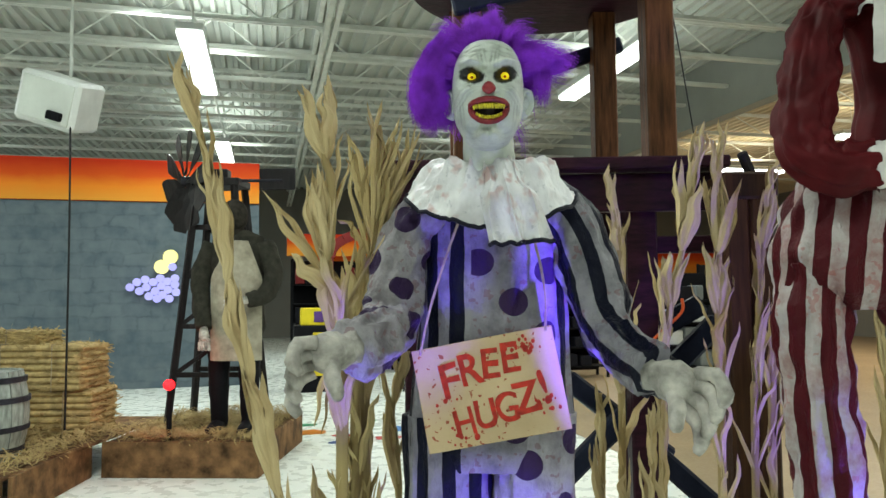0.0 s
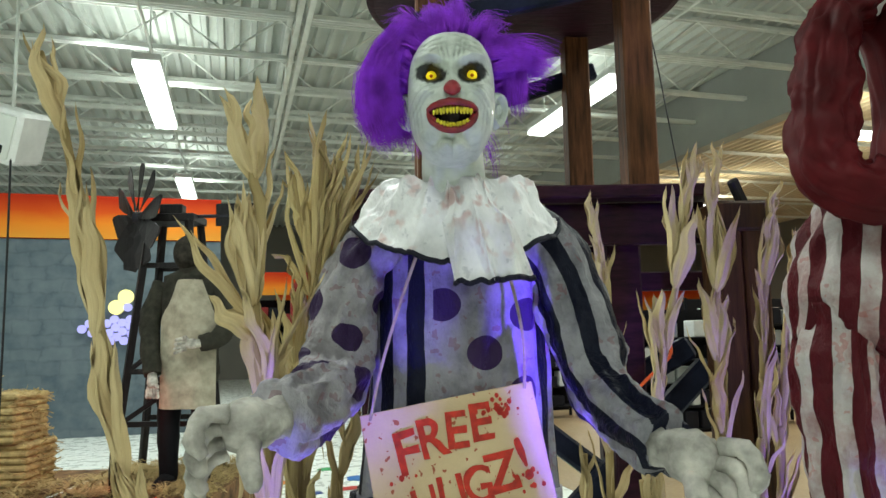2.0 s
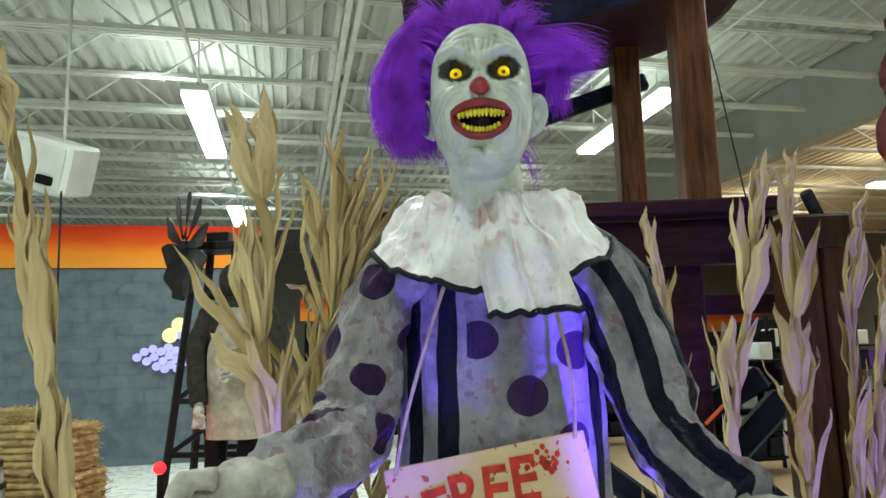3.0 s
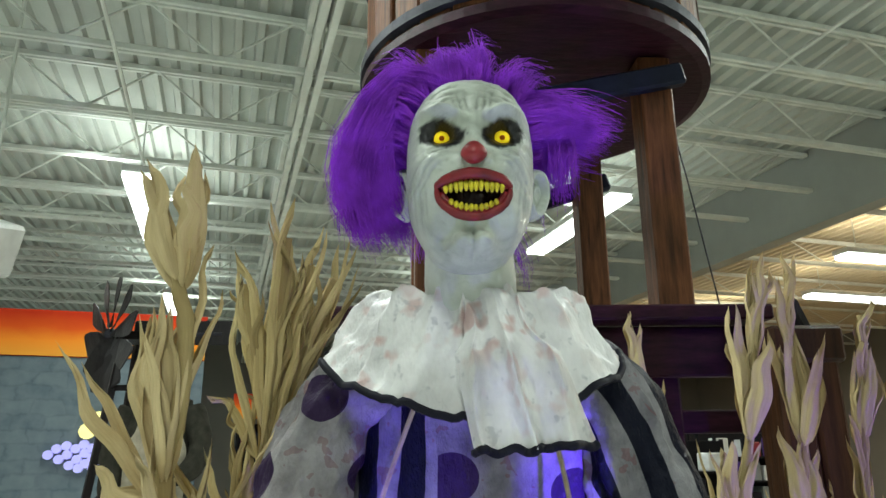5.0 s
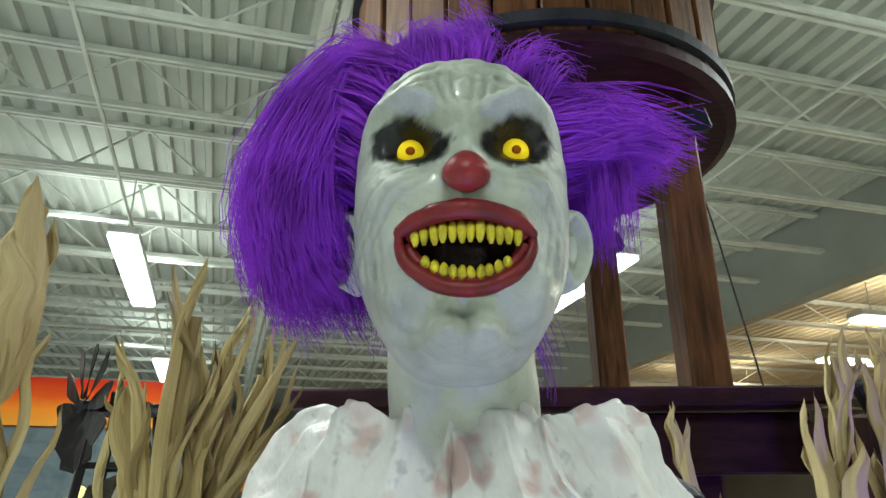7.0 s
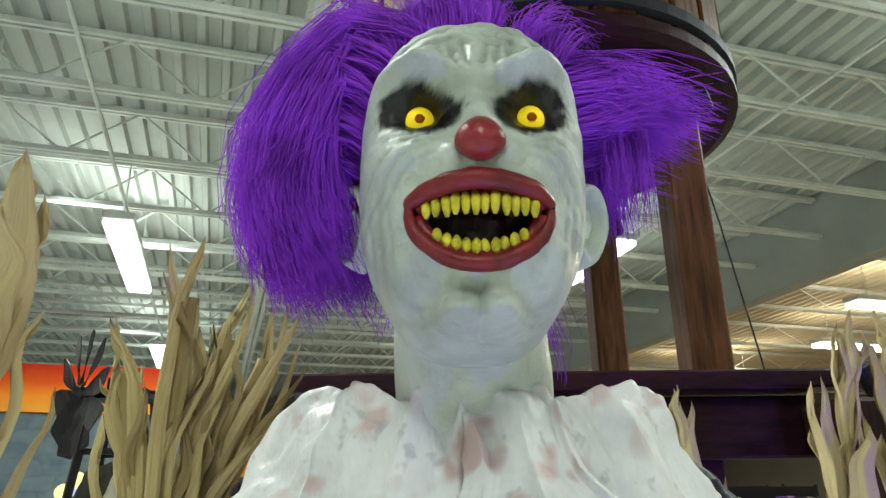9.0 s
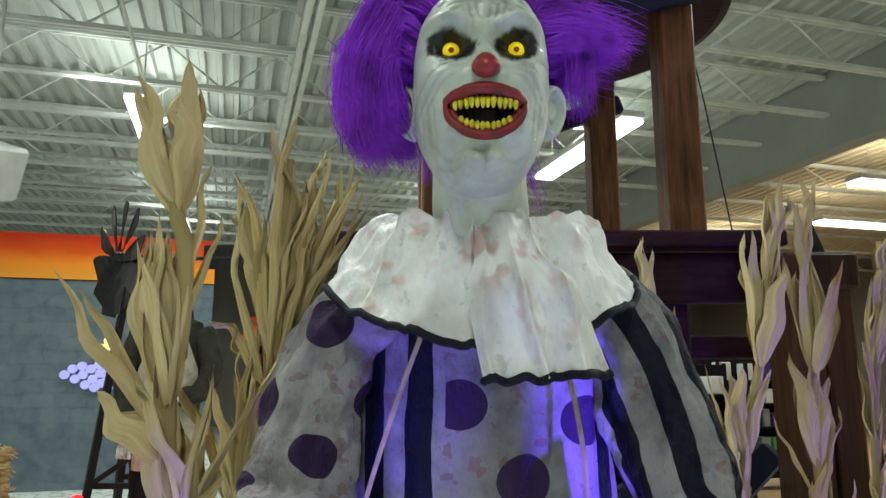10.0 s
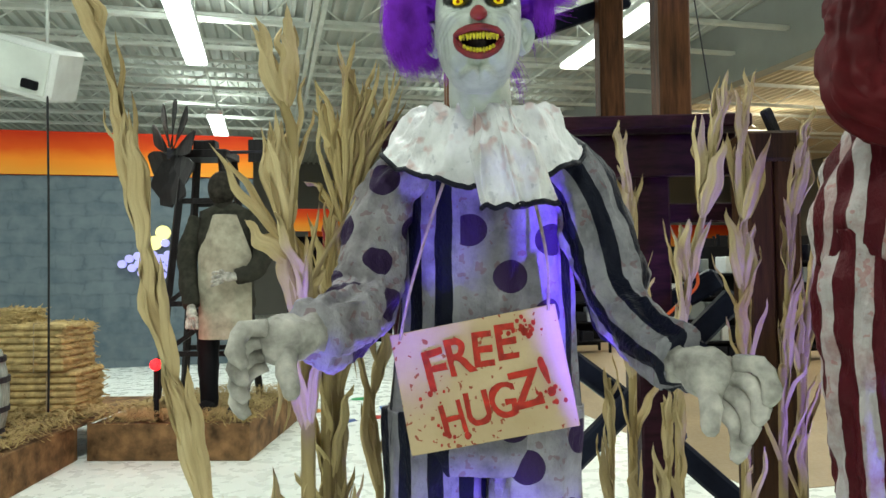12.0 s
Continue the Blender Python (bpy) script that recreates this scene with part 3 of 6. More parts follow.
for i, y in enumerate((3.07, 3.35, 3.63, 3.91, 4.19, 4.43)):
    part("deck_plank", box((1.32, 0.268, 0.045), (0.84, y + 0.02, 1.905), 0, 0.006), M["deck_wood"], tower)
part("apron_beam", box((1.26, 0.05, 0.15), (0.84, 3.06, 1.80), 0, 0.006), M["deck_wood"], tower)
part("apron_beam", box((1.26, 0.05, 0.15), (0.84, 4.40, 1.80), 0, 0.006), M["deck_wood"], tower)
for x, y in ((1.19, 3.14), (0.30, 3.14), (1.40, 4.34), (0.30, 4.34)):
    part("post", box((0.12, 0.10, 1.80), (x, y, 0.90), 0, 0.008), M["deck_wood"], tower)
part("rail", box((0.34, 0.04, 0.07), (1.40, 3.16, 1.60), 0, 0.005), M["deck_wood"], tower)
for a, b in (((0.85, 3.24, 0.62), (1.52, 3.22, 1.29)), ((1.13, 3.20, 0.86), (1.62, 3.16, 0.42)), ((1.05, 3.25, 1.13), (1.46, 3.24, 1.36)), ((0.9, 3.3, 1.05), (1.35, 3.4, 0.70))):
    part("brace", beam(Geo(), a, b, 0.07, 0.085, 0.012), M["pipe"], tower, "blue-black diagonal brace")

post = thing("timber_post", (1.52, 2.92, 0), "thick dark brown timber post beside the tower", "post")
for x, w in ((1.475, 0.085), (1.562, 0.082)):
    part("plank", box((w, 0.16, 1.83), (x, 2.92, 0.915), 0, 0.01), M["brown_wood"], post)
part("cap_board", box((0.20, 0.19, 0.10), (1.52, 2.92, 1.79), 0, 0.01), M["brown_wood"], post)
part("peg", beam(Geo(), (1.555, 2.90, 1.83), (1.51, 2.88, 1.92), 0.03, 0.035, 0.006), M["black_wood"], post)
part("cord", tube(Geo(), spline([(1.21, 3.06, 1.22), (1.26, 3.05, 1.27), (1.33, 3.07, 1.33), (1.34, 3.1, 1.38)], 12), 0.006, 6), M["amber"], tower, "thin orange-red cord")
solid("guy_wire", tube(Geo(), [(1.49, 3.30, 1.925), (1.425, 3.32, 2.45), (1.36, 3.36, 2.955)], 0.0028, 6), M["iron"], "thin wire stay of the water tower", "wire")

# ---- hay stage with bales, barrel and windmill ----
stage = thing("hay_stage", (-1.8, 6.5, 0), "rust-brown low display stage strewn with straw", "stage")
part("front_board", box((1.25, 0.03, 0.28), (-1.795, 5.845, 0.14), 0, 0.004), M["rust"], stage)
part("side_board", box((0.03, 1.4, 0.28), (-1.185, 6.56, 0.14), 0, 0.004), M["rust"], stage)
part("top_board", box((1.20, 1.42, 0.02), (-1.80, 6.57, 0.262), 0, 0.003), M["rust"], stage)
stage2 = thing("hay_stage", (-3.3, 5.8, 0), "rust-brown low display stage under the bales", "stage")
part("front_board", box((1.9, 0.03, 0.28), (-3.43, 4.72, 0.14), 0, 0.004), M["rust"], stage2)
part("side_board", box((0.03, 1.15, 0.28), (-2.475, 5.29, 0.14), 5, 0.004), M["rust"], stage2)
part("top_board", box((1.85, 2.4, 0.02), (-3.4, 5.9, 0.262), 0, 0.003), M["rust"], stage2)


def straw_litter(name, n, x0, x1, y0, y1, z, heap, seed, label):
    r = random.Random(seed)
    g = Geo()
    for _ in range(n):
        x, y = r.uniform(x0, x1), r.uniform(y0, y1)
        a, ln = r.uniform(0, 6.28), r.uniform(0.06, 0.2)
        h = z + heap * max(0, 0.5 + wave(x * 2.2, y * 2.2, seed)) * r.random()
        d = Vector((math.cos(a), math.sin(a), r.uniform(-0.35, 0.35))) * ln / 2
        p = Vector((x, y, max(h, z + 0.004)))
        w = Vector((-math.sin(a), math.cos(a), 0)) * 0.004
        up = Vector((0, 0, 0.004))
        g.add([p - d - w, p - d + w, p + w + up * 3, p + d + w, p + d - w, p - w + up * 3], [(0, 1, 2, 5), (5, 2, 3, 4)])
    return solid(name, g, M["straw"], label, "straw", kind="stuff")


straw_litter("straw", 3600, -2.4, -1.2, 5.85, 7.2, 0.27, 0.16, 1, "loose golden straw heaped on the stage")
straw_litter("straw", 2600, -3.6, -2.48, 4.75, 6.4, 0.27, 0.14, 2, "loose golden straw round the bales")


def bale(at, size, rz, seed):
    b = thing("straw_bale", (at[0], at[1], at[2]), "compressed golden straw bale tied with twine", "straw bale", "straw bales")
    g = Geo()
    m = pose(at[0], at[1], at[2] + size[2] / 2, 0, 0, rz)
    for k in range(7):
        z = -size[2] / 2 + size[2] * (k + 0.5) / 7
        o = 0.012 * wave(k * 1.7, seed)
        cbox(g, (size[0] + o, size[1] + o, size[2] / 7 - 0.002), m @ pose(o, 0, z), 0.018)
    r = random.Random(seed)
    for _ in range(260):
        s = r.choice((0, 1, 2))
        p = [r.uniform(-0.5, 0.5) * q for q in size]
        if s == 2:
            p[2] = size[2] / 2
        else:
            p[s] = (r.choice((-1, 1)) if s else 1) * size[s] / 2 if s == 0 else -size[1] / 2
        d = Vector((r.uniform(-1, 1), r.uniform(-1, 1), r.uniform(-0.3, 0.5))).normalized() * 0.05
        w = Vector((0, 0.003, 0.003))
        q = Vector(p)
        g.add([m @ (q - d - w), m @ (q - d + w), m @ (q + d + w + Vector((0, -0.006, 0.006))), m @ (q + d - w)], [(0, 1, 2, 3)])
    part("straw_block", g, M["straw"], b)
    for s in (-0.24, 0.24):
        t = Geo()
        x = s * size[0]
        hy, hz = size[1] / 2 + 0.008, size[2] / 2 + 0.008
        tube(t, [m @ Vector(q) for q in ((x, -hy, -hz), (x, -hy, hz), (x, hy, hz), (x, hy, -hz))], 0.005, 5)
        part("twine", t, M["rope"], b)
    return b


bale((-3.08, 6.25, 0.275), (0.92, 0.46, 0.38), 2, 1)
bale((-3.14, 6.22, 0.655), (0.92, 0.46, 0.37), -2, 2)
bale((-3.62, 6.3, 1.025), (0.92, 0.44, 0.11), 3, 3)
bale((-3.98, 6.2, 0.275), (0.85, 0.46, 0.38), 0, 4)
bale((-4.05, 6.2, 0.655), (0.85, 0.46, 0.37), 0, 5)

barrel = thing("barrel", (-2.98, 5.25, 0.275), "weathered grey barrel with dark hoops", "barrel")
for k in range(18):
    a0 = 2 * math.pi * k / 18
    g = Geo()
    vs = []
    for j in range(9):
        z = 0.62 * j / 8
        r = 0.24 + 0.05 * math.sin(math.pi * j / 8)
        for rr_ in (r, r - 0.03):
            for da in (0.012, 2 * math.pi / 18 - 0.012):
                vs.append((-2.98 + rr_ * math.cos(a0 + da), 5.25 + rr_ * math.sin(a0 + da), 0.275 + z))
    fs = []
    for j in range(8):
        q, p = j * 4, j * 4 + 4
        fs += [(q, q + 1, p + 1, p), (q + 2, p + 2, p + 3, q + 3), (q, p, p + 2, q + 2), (q + 1, q + 3, p + 3, p + 1)]
    fs += [(0, 2, 3, 1), (32, 33, 35, 34)]
    g.add(vs, fs)
    part("stave", g, M["barrel"], barrel)
for z in (0.05, 0.2, 0.4, 0.54):
    r = 0.243 + 0.05 * math.sin(math.pi * z / 0.62)
    part("hoop", lathe(Geo(), (-2.98, 5.25, 0.275 + z), [(r - 0.004, 0), (r + 0.006, 0.002), (r + 0.006, 0.038), (r - 0.004, 0.04)], 36), M["iron"], barrel)
part("lid", lathe(Geo(), (-2.98, 5.25, 0.86), [(0.225, 0), (0.225, 0.02)], 28), M["barrel"], barrel)

mill = thing("windmill", (-1.85, 6.9, 0.275), "black wooden farm windmill prop with metal fan", "windmill")
TB, TT = 0.36, 0.17
for sx in (-1, 1):
    for sy in (-1, 1):
        part("leg", beam(Geo(), (-1.85 + sx * TB, 6.85 + sy * 0.30, 0.275), (-1.85 + sx * TT, 6.85 + sy * 0.15, 2.45), 0.055, 0.055), M["black_wood"], mill)
for z in (0.72, 1.15, 1.6, 2.05):
    f = (z - 0.275) / 2.175
    hx, hy = TB + (TT - TB) * f, 0.30 + (0.15 - 0.30) * f
    for sy in (-1, 1):
        part("crossbar", beam(Geo(), (-1.85 - hx, 6.85 + sy * hy, z), (-1.85 + hx, 6.85 + sy * hy, z), 0.03, 0.045), M["black_wood"], mill)
    if z < 2:
        part("brace", beam(Geo(), (-1.85 - hx, 6.85 - hy, z), (-1.85 + hx * 0.92, 6.85 - hy * 0.92, z + 0.42), 0.025, 0.04), M["black_wood"], mill)
part("head_box", box((0.44, 0.36, 0.07), (-1.85, 6.85, 2.47), 0, 0.006), M["black_wood"], mill)
part("gear_box", box((0.20, 0.12, 0.10), (-1.86, 6.8, 2.55), 0, 0.01), M["black_wood"], mill)
part("shaft", tube(Geo(), [(-2.16, 6.78, 2.49), (-1.25, 6.78, 2.49)], 0.016, 8), M["iron"], mill)
g = Geo()
cbox(g, (0.34, 0.014, 0.20), pose(-1.30, 6.78, 2.50), 0.004)
part("tail_vane", g, M["black_wood"], mill)
fan = part("fan", tube(Geo(), [(-2.20, 6.76, 2.49), (-2.12, 6.79, 2.49)], 0.05, 12), M["iron"], mill)
ax = Vector((-0.70, -0.71, 0)).normalized()
side = Vector((0, 0, 1)).cross(ax).normalized()
for k in range(10):
    a = 2 * math.pi * k / 10 + 0.1
    rad = side * math.cos(a) + Vector((0, 0, 1)) * math.sin(a)
    tan = rad.cross(ax)
    g = Geo()
    c = Vector((-2.17, 6.77, 2.49))
    vs = []
    for s, w in ((0.06, 0.024), (0.18, 0.062), (0.34, 0.098), (0.45, 0.100), (0.48, 0.08)):
        for q in (-1, 1):
            for dz in (-0.003, 0.003):
                vs.append(c + rad * s + tan * w * q + ax * (0.022 * q + dz))
    fs = []
    for i in range(4):
        o, p = i * 4, i * 4 + 4
        fs += [(o, o + 2, p + 2, p), (o + 1, p + 1, p + 3, o + 3), (o, p, p + 1, o + 1), (o + 2, o + 3, p + 3, p + 2)]
    fs += [(0, 1, 3, 2), (16, 18, 19, 17)]
    g.add(vs, fs)
    part("blade", g, M["black_wood"], fan)
red = thing("red_stage_lamp", (-1.93, 5.92, 0.28), "small glowing red lamp on a stake in the straw", "lamp")
part("stake", tube(Geo(), [(-1.93, 5.94, 0.27), (-1.93, 5.94, 0.66)], 0.022, 8), M["black"], red)
part("glass", ball(Geo(), (-1.93, 5.93, 0.71), 0.045), M["red_glow"], red, "glowing red glass")

# ---- hanging heater and its cable ----
unit = thing("hanging_unit", (-2.95, 6.0, 3.1), "white hanging unit heater below a rod", "unit heater")
UM = pose(-2.95, 6.05, 3.07, 14, 17, 6)
part("housing", cbox(Geo(), (0.50, 0.45, 0.42), UM, 0.03), M["white"], unit)
part("grille", cbox(Geo(), (0.42, 0.02, 0.34), UM @ pose(0, -0.232, 0), 0.006), M["steel"], unit)
part("bracket", cbox(Geo(), (0.12, 0.06, 0.07), UM @ pose(0.1, -0.255, -0.1), 0.008), M["black"], unit, "small black bracket")
part("rod", tube(Geo(), [(-2.90, 6.1, 3.28), (-2.90, 6.1, 5.2)], 0.014, 8), M["steel"], unit)
solid("hanging_cable", tube(Geo(), spline([(-2.78, 5.9, 2.95), (-2.765, 5.9, 2.0), (-2.76, 5.9, 0.7), (-2.75, 5.88, 0.36)], 20), 0.008, 6), M["cable"], "black cable hanging down from the heater", "cable")


# ---- corn stalks ----
def husk_leaf(g, p, d, o, L, W, arc, spread, twist, seed, slot=0):
    """One dry husk: a curled, pointed blade from p along d, opening towards o."""
    n, k = 14, 10
    d, o = Vector(d).normalized(), Vector(o)
    o = (o - d * o.dot(d)).normalized()
    s0 = d.cross(o).normalized()
    vs, uv, fs = [], [], []
    for i in range(n + 1):
        s = i / n
        ang = twist * s + 0.7 * s * wave(s * 3, seed)
        oo = (o * math.cos(ang) + s0 * math.sin(ang)).normalized()
        ss = d.cross(oo).normalized()
        w = W * (0.10 + math.sin(math.pi * min(1, s ** 0.72)) ** 0.70) * (1 if s < 0.97 else 0.4)
        c = Vector(p) + d * L * s + o * (spread * s ** 2.2 + 0.016 * s * wave(s * 4, seed + 9)) + ss * 0.034 * s * wave(s * 2.6, seed + 5)
        ar = arc * (1 - 0.55 * s)
        R = w / max(0.25, ar)
        for j in range(k + 1):
            t = j / k * 2 - 1
            a = t * ar
            q = R * (1 + 0.10 * wave(j * 0.9, s * 5, seed)) + w * 0.16 * math.sin(t * 7.0 + seed + 2.0 * s) * (1 - 0.4 * s)
            fray = L * s ** 3 * (0.10 * wave(t * 4.0, seed) + 0.07 * wave(t * 13.0, seed + 3))
            vs.append(c + ss * math.sin(a) * q + oo * (math.cos(a) * q - R * 0.6) + d * fray)
            uv.append((j / k * W * 3, s * L))
    for i in range(n):
        for j in range(k):
            q = i * (k + 1) + j
            fs.append((q, q + 1, q + k + 2, q + k + 1))
    g.add(vs, fs, slot, uv)
    return g


def corn_stalk(line, seed, label, ears=(), size=1.0, leaf="husk", sheath=0.22):
    """A dry stem wrapped in sheaths, with open husk ears: (base, tip, half width, leaves)."""
    r = random.Random(seed)
    pts = spline(list(line), 44)
    t = thing("corn_stalk", line[-1], label, "corn stalk", "dried corn stalks")
    n = len(pts)
    rad = [(0.0060 + 0.0050 * i / n) * size * (1 + 0.2 * (i % 7 == 0)) for i in range(n)]
    part("stem", tube(Geo(), pts, rad, 9, wobble=lambda a, q: 0.0012 * math.sin(a * 4)), M["stalk"], t, smooth=True)
    total = sum((b - a).length for a, b in zip(pts, pts[1:]))
    run = list(itertools.accumulate((b - a).length for a, b in zip(pts, pts[1:])))
    q, side = sheath * 0.9, 0
    while q < total:
        i = next(k for k, v in enumerate(run) if v >= q - 1e-6)
        d = (pts[i] - pts[i + 1]).normalized()
        for k in range(2):
            an = 2.4 * side + k * 3.0 + r.uniform(-0.4, 0.4)
            o = Vector((math.sin(an), -math.cos(an), 0.05))
            L = min(r.uniform(0.9, 1.25) * sheath, q - 0.01)
            part("husk_leaf", husk_leaf(Geo(), pts[i] + o * 0.003, d, o, L, r.uniform(0.008, 0.012) * size, r.uniform(1.5, 2.3), r.choice((0.0, 0.0, 0.012)) * size, r.uniform(-0.5, 0.5), seed + q * 9 + k), M[leaf], t, smooth=True)
        q += sheath * r.uniform(0.75, 1.1)
        side += 1
    q = 0.62                     # ragged leaves further down the stem
    while sheath > 0.16 and q < total - 0.35:
        i = next(k for k, v in enumerate(run) if v >= q)
        d = (pts[i] - pts[i + 1]).normalized()
        for k in range(2):
            an = r.uniform(-2.2, 2.2)
            o = Vector((math.sin(an), -math.cos(an), 0.1))
            part("husk_leaf", husk_leaf(Geo(), pts[i] + o * 0.004, d + o * r.uniform(0.05, 0.30), o, r.uniform(0.16, 0.26), r.uniform(0.010, 0.018), r.uniform(0.9, 1.5), r.uniform(0.0, 0.05), r.uniform(-0.8, 0.8), seed + q * 13 + k), M[leaf], t, smooth=True)
        q += r.uniform(0.16, 0.28)
    for base, tip, w, count in ears:
        a, b = Vector(base), Vector(tip)
        d = b - a
        count = max(1, count - 1) if leaf == "tan_husk" else count
        for k in range(count):
            an = k * 2 * math.pi / count + r.uniform(-0.5, 0.5)
            o = Vector((math.sin(an) * 0.9, -math.cos(an), 0.1))
            j = Vector((r.uniform(-1, 1), r.uniform(-1, 1), 0)) * (0.05 * d.length if k else 0.0)
            L = d.length * (1.0 if k == 0 else r.uniform(0.72, 1.0))
            if leaf == "tan_husk":
                b2 = d + Vector((r.uniform(-0.05, 0.05), r.uniform(-0.03, 0.03), 0))
                part("husk_leaf", husk_leaf(Geo(), a + d * r.uniform(0.1, 0.45), b2, o, d.length * r.uniform(0.35, 0.55), r.uniform(0.004, 0.008), 1.4, r.uniform(0.0, 0.03), r.uniform(-1.2, 1.2), seed + k * 5.3 + a.z * 11), M["stalk"], t, smooth=True)
            part("husk_leaf", husk_leaf(Geo(), a + o * 0.003, d + j, o, L, w * (0.56 if leaf == "tan_husk" else 0.86) * r.uniform(0.7, 1.2), r.uniform(0.9, 1.6), r.choice((0.0, 0.006, 0.018)) if k else 0.0, r.uniform(-0.8, 0.8), seed + k * 3.1 + a.z * 7), M[leaf], t, smooth=True)
    return t


PALE = "dried straw-coloured corn stalk with curled husks"
corn_stalk([(0.04, 1.35, 1.775), (0.07, 1.35, 1.69), (0.1, 1.35, 1.57), (0.13, 1.35, 1.42), (0.165, 1.35, 1.25), (0.205, 1.35, 1.11), (0.26, 1.36, 0.8), (0.3, 1.38, 0)], 11, PALE + ' before the backdrop', [((0.075, 1.345, 1.67), (0.038, 1.345, 1.8), 0.01, 3), ((0.125, 1.345, 1.44), (0.085, 1.345, 1.64), 0.017, 3), ((0.128, 1.34, 1.42), (0.118, 1.33, 1.585), 0.013, 2), ((0.165, 1.345, 1.25), (0.125, 1.345, 1.44), 0.016, 3), ((0.21, 1.345, 1.09), (0.16, 1.345, 1.29), 0.015, 3), ((0.26, 1.355, 0.82), (0.2, 1.35, 1.1), 0.015, 3)], 0.8, 'husk', 0.15)
corn_stalk([(0.203, 1.76, 1.865), (0.203, 1.76, 1.781), (0.196, 1.76, 1.708), (0.21, 1.76, 1.657), (0.211, 1.76, 1.565), (0.2, 1.76, 1.49), (0.206, 1.76, 1.416), (0.222, 1.76, 1.328), (0.235, 1.76, 1.253), (0.22, 1.8, 0)], 23, PALE + ' beside the clown figure', [((0.2, 1.76, 1.698), (0.202, 1.76, 1.885), 0.02, 4), ((0.196, 1.75, 1.71), (0.143, 1.75, 1.845), 0.02, 2), ((0.204, 1.75, 1.475), (0.185, 1.75, 1.683), 0.024, 4), ((0.204, 1.77, 1.486), (0.163, 1.77, 1.668), 0.012, 1), ((0.197, 1.76, 1.446), (0.066, 1.76, 1.627), 0.012, 2), ((0.205, 1.75, 1.416), (0.127, 1.75, 1.493), 0.016, 2), ((0.193, 1.77, 1.466), (0.151, 1.77, 1.655), 0.01, 1), ((0.232, 1.76, 1.329), (0.262, 1.76, 1.407), 0.016, 2), ((0.218, 1.76, 1.31), (0.195, 1.76, 1.485), 0.022, 3)], 1.35, 'husk', 0.2)
corn_stalk([(0.297, 1.9, 1.808), (0.291, 1.9, 1.683), (0.283, 1.9, 1.509), (0.26, 1.9, 1.407), (0.243, 1.9, 1.32), (0.21, 2, 0)], 31, PALE + ' in a tied bunch', [((0.281, 1.89, 1.516), (0.301, 1.89, 1.851), 0.017, 3), ((0.273, 1.9, 1.494), (0.228, 1.9, 1.686), 0.014, 2), ((0.291, 1.91, 1.639), (0.282, 1.91, 1.861), 0.013, 2), ((0.248, 1.89, 1.342), (0.269, 1.89, 1.494), 0.018, 2)], 1.1, 'tan_husk', 0.2)
corn_stalk([(0.237, 1.915, 1.743), (0.255, 1.915, 1.652), (0.285, 1.915, 1.51), (0.261, 1.915, 1.406), (0.247, 1.915, 1.319), (0.23, 2, 0)], 37, PALE + ' in a tied bunch', [((0.284, 1.905, 1.517), (0.231, 1.905, 1.787), 0.017, 3), ((0.275, 1.915, 1.495), (0.204, 1.915, 1.589), 0.014, 2), ((0.254, 1.925, 1.608), (0.221, 1.925, 1.796), 0.013, 2), ((0.251, 1.905, 1.341), (0.277, 1.905, 1.495), 0.018, 2)], 1.1, 'tan_husk', 0.2)
corn_stalk([(0.329, 1.93, 1.774), (0.307, 1.93, 1.668), (0.287, 1.93, 1.511), (0.263, 1.93, 1.406), (0.251, 1.93, 1.318), (0.25, 2, 0)], 41, PALE + ' in a tied bunch', [((0.287, 1.92, 1.518), (0.339, 1.92, 1.819), 0.017, 3), ((0.278, 1.93, 1.496), (0.39, 1.93, 1.762), 0.014, 2), ((0.307, 1.94, 1.623), (0.341, 1.94, 1.828), 0.013, 2), ((0.255, 1.92, 1.341), (0.286, 1.92, 1.496), 0.018, 2)], 1.1, 'tan_husk', 0.2)
corn_stalk([(0.36, 1.945, 1.757), (0.324, 1.945, 1.661), (0.289, 1.945, 1.512), (0.264, 1.945, 1.406), (0.254, 1.945, 1.317), (0.27, 2, 0)], 43, PALE + ' in a tied bunch', [((0.29, 1.935, 1.519), (0.376, 1.935, 1.802), 0.017, 3), ((0.281, 1.945, 1.497), (0.255, 1.945, 1.811), 0.014, 2), ((0.324, 1.955, 1.615), (0.389, 1.955, 1.811), 0.013, 2), ((0.259, 1.935, 1.34), (0.294, 1.935, 1.496), 0.018, 2)], 1.1, 'tan_husk', 0.2)
corn_stalk([(1.202, 2.4, 1.874), (1.18, 2.4, 1.719), (1.149, 2.4, 1.536), (1.114, 2.4, 1.418), (1.103, 2.4, 1.33), (1.084, 2.4, 1.214), (1.075, 2.4, 1.043), (1.065, 2.42, 0)], 53, PALE + ' before the water tower', [((1.173, 2.4, 1.688), (1.214, 2.4, 1.927), 0.02, 3), ((1.149, 2.4, 1.53), (1.157, 2.4, 1.803), 0.024, 3), ((1.139, 2.38, 1.528), (1.205, 2.38, 1.72), 0.024, 2), ((1.107, 2.4, 1.352), (1.095, 2.4, 1.521), 0.024, 3), ((1.113, 2.4, 1.359), (1.152, 2.4, 1.522), 0.018, 1), ((1.082, 2.4, 1.128), (1.092, 2.4, 1.33), 0.02, 3)], 1.1, 'husk', 0.24)
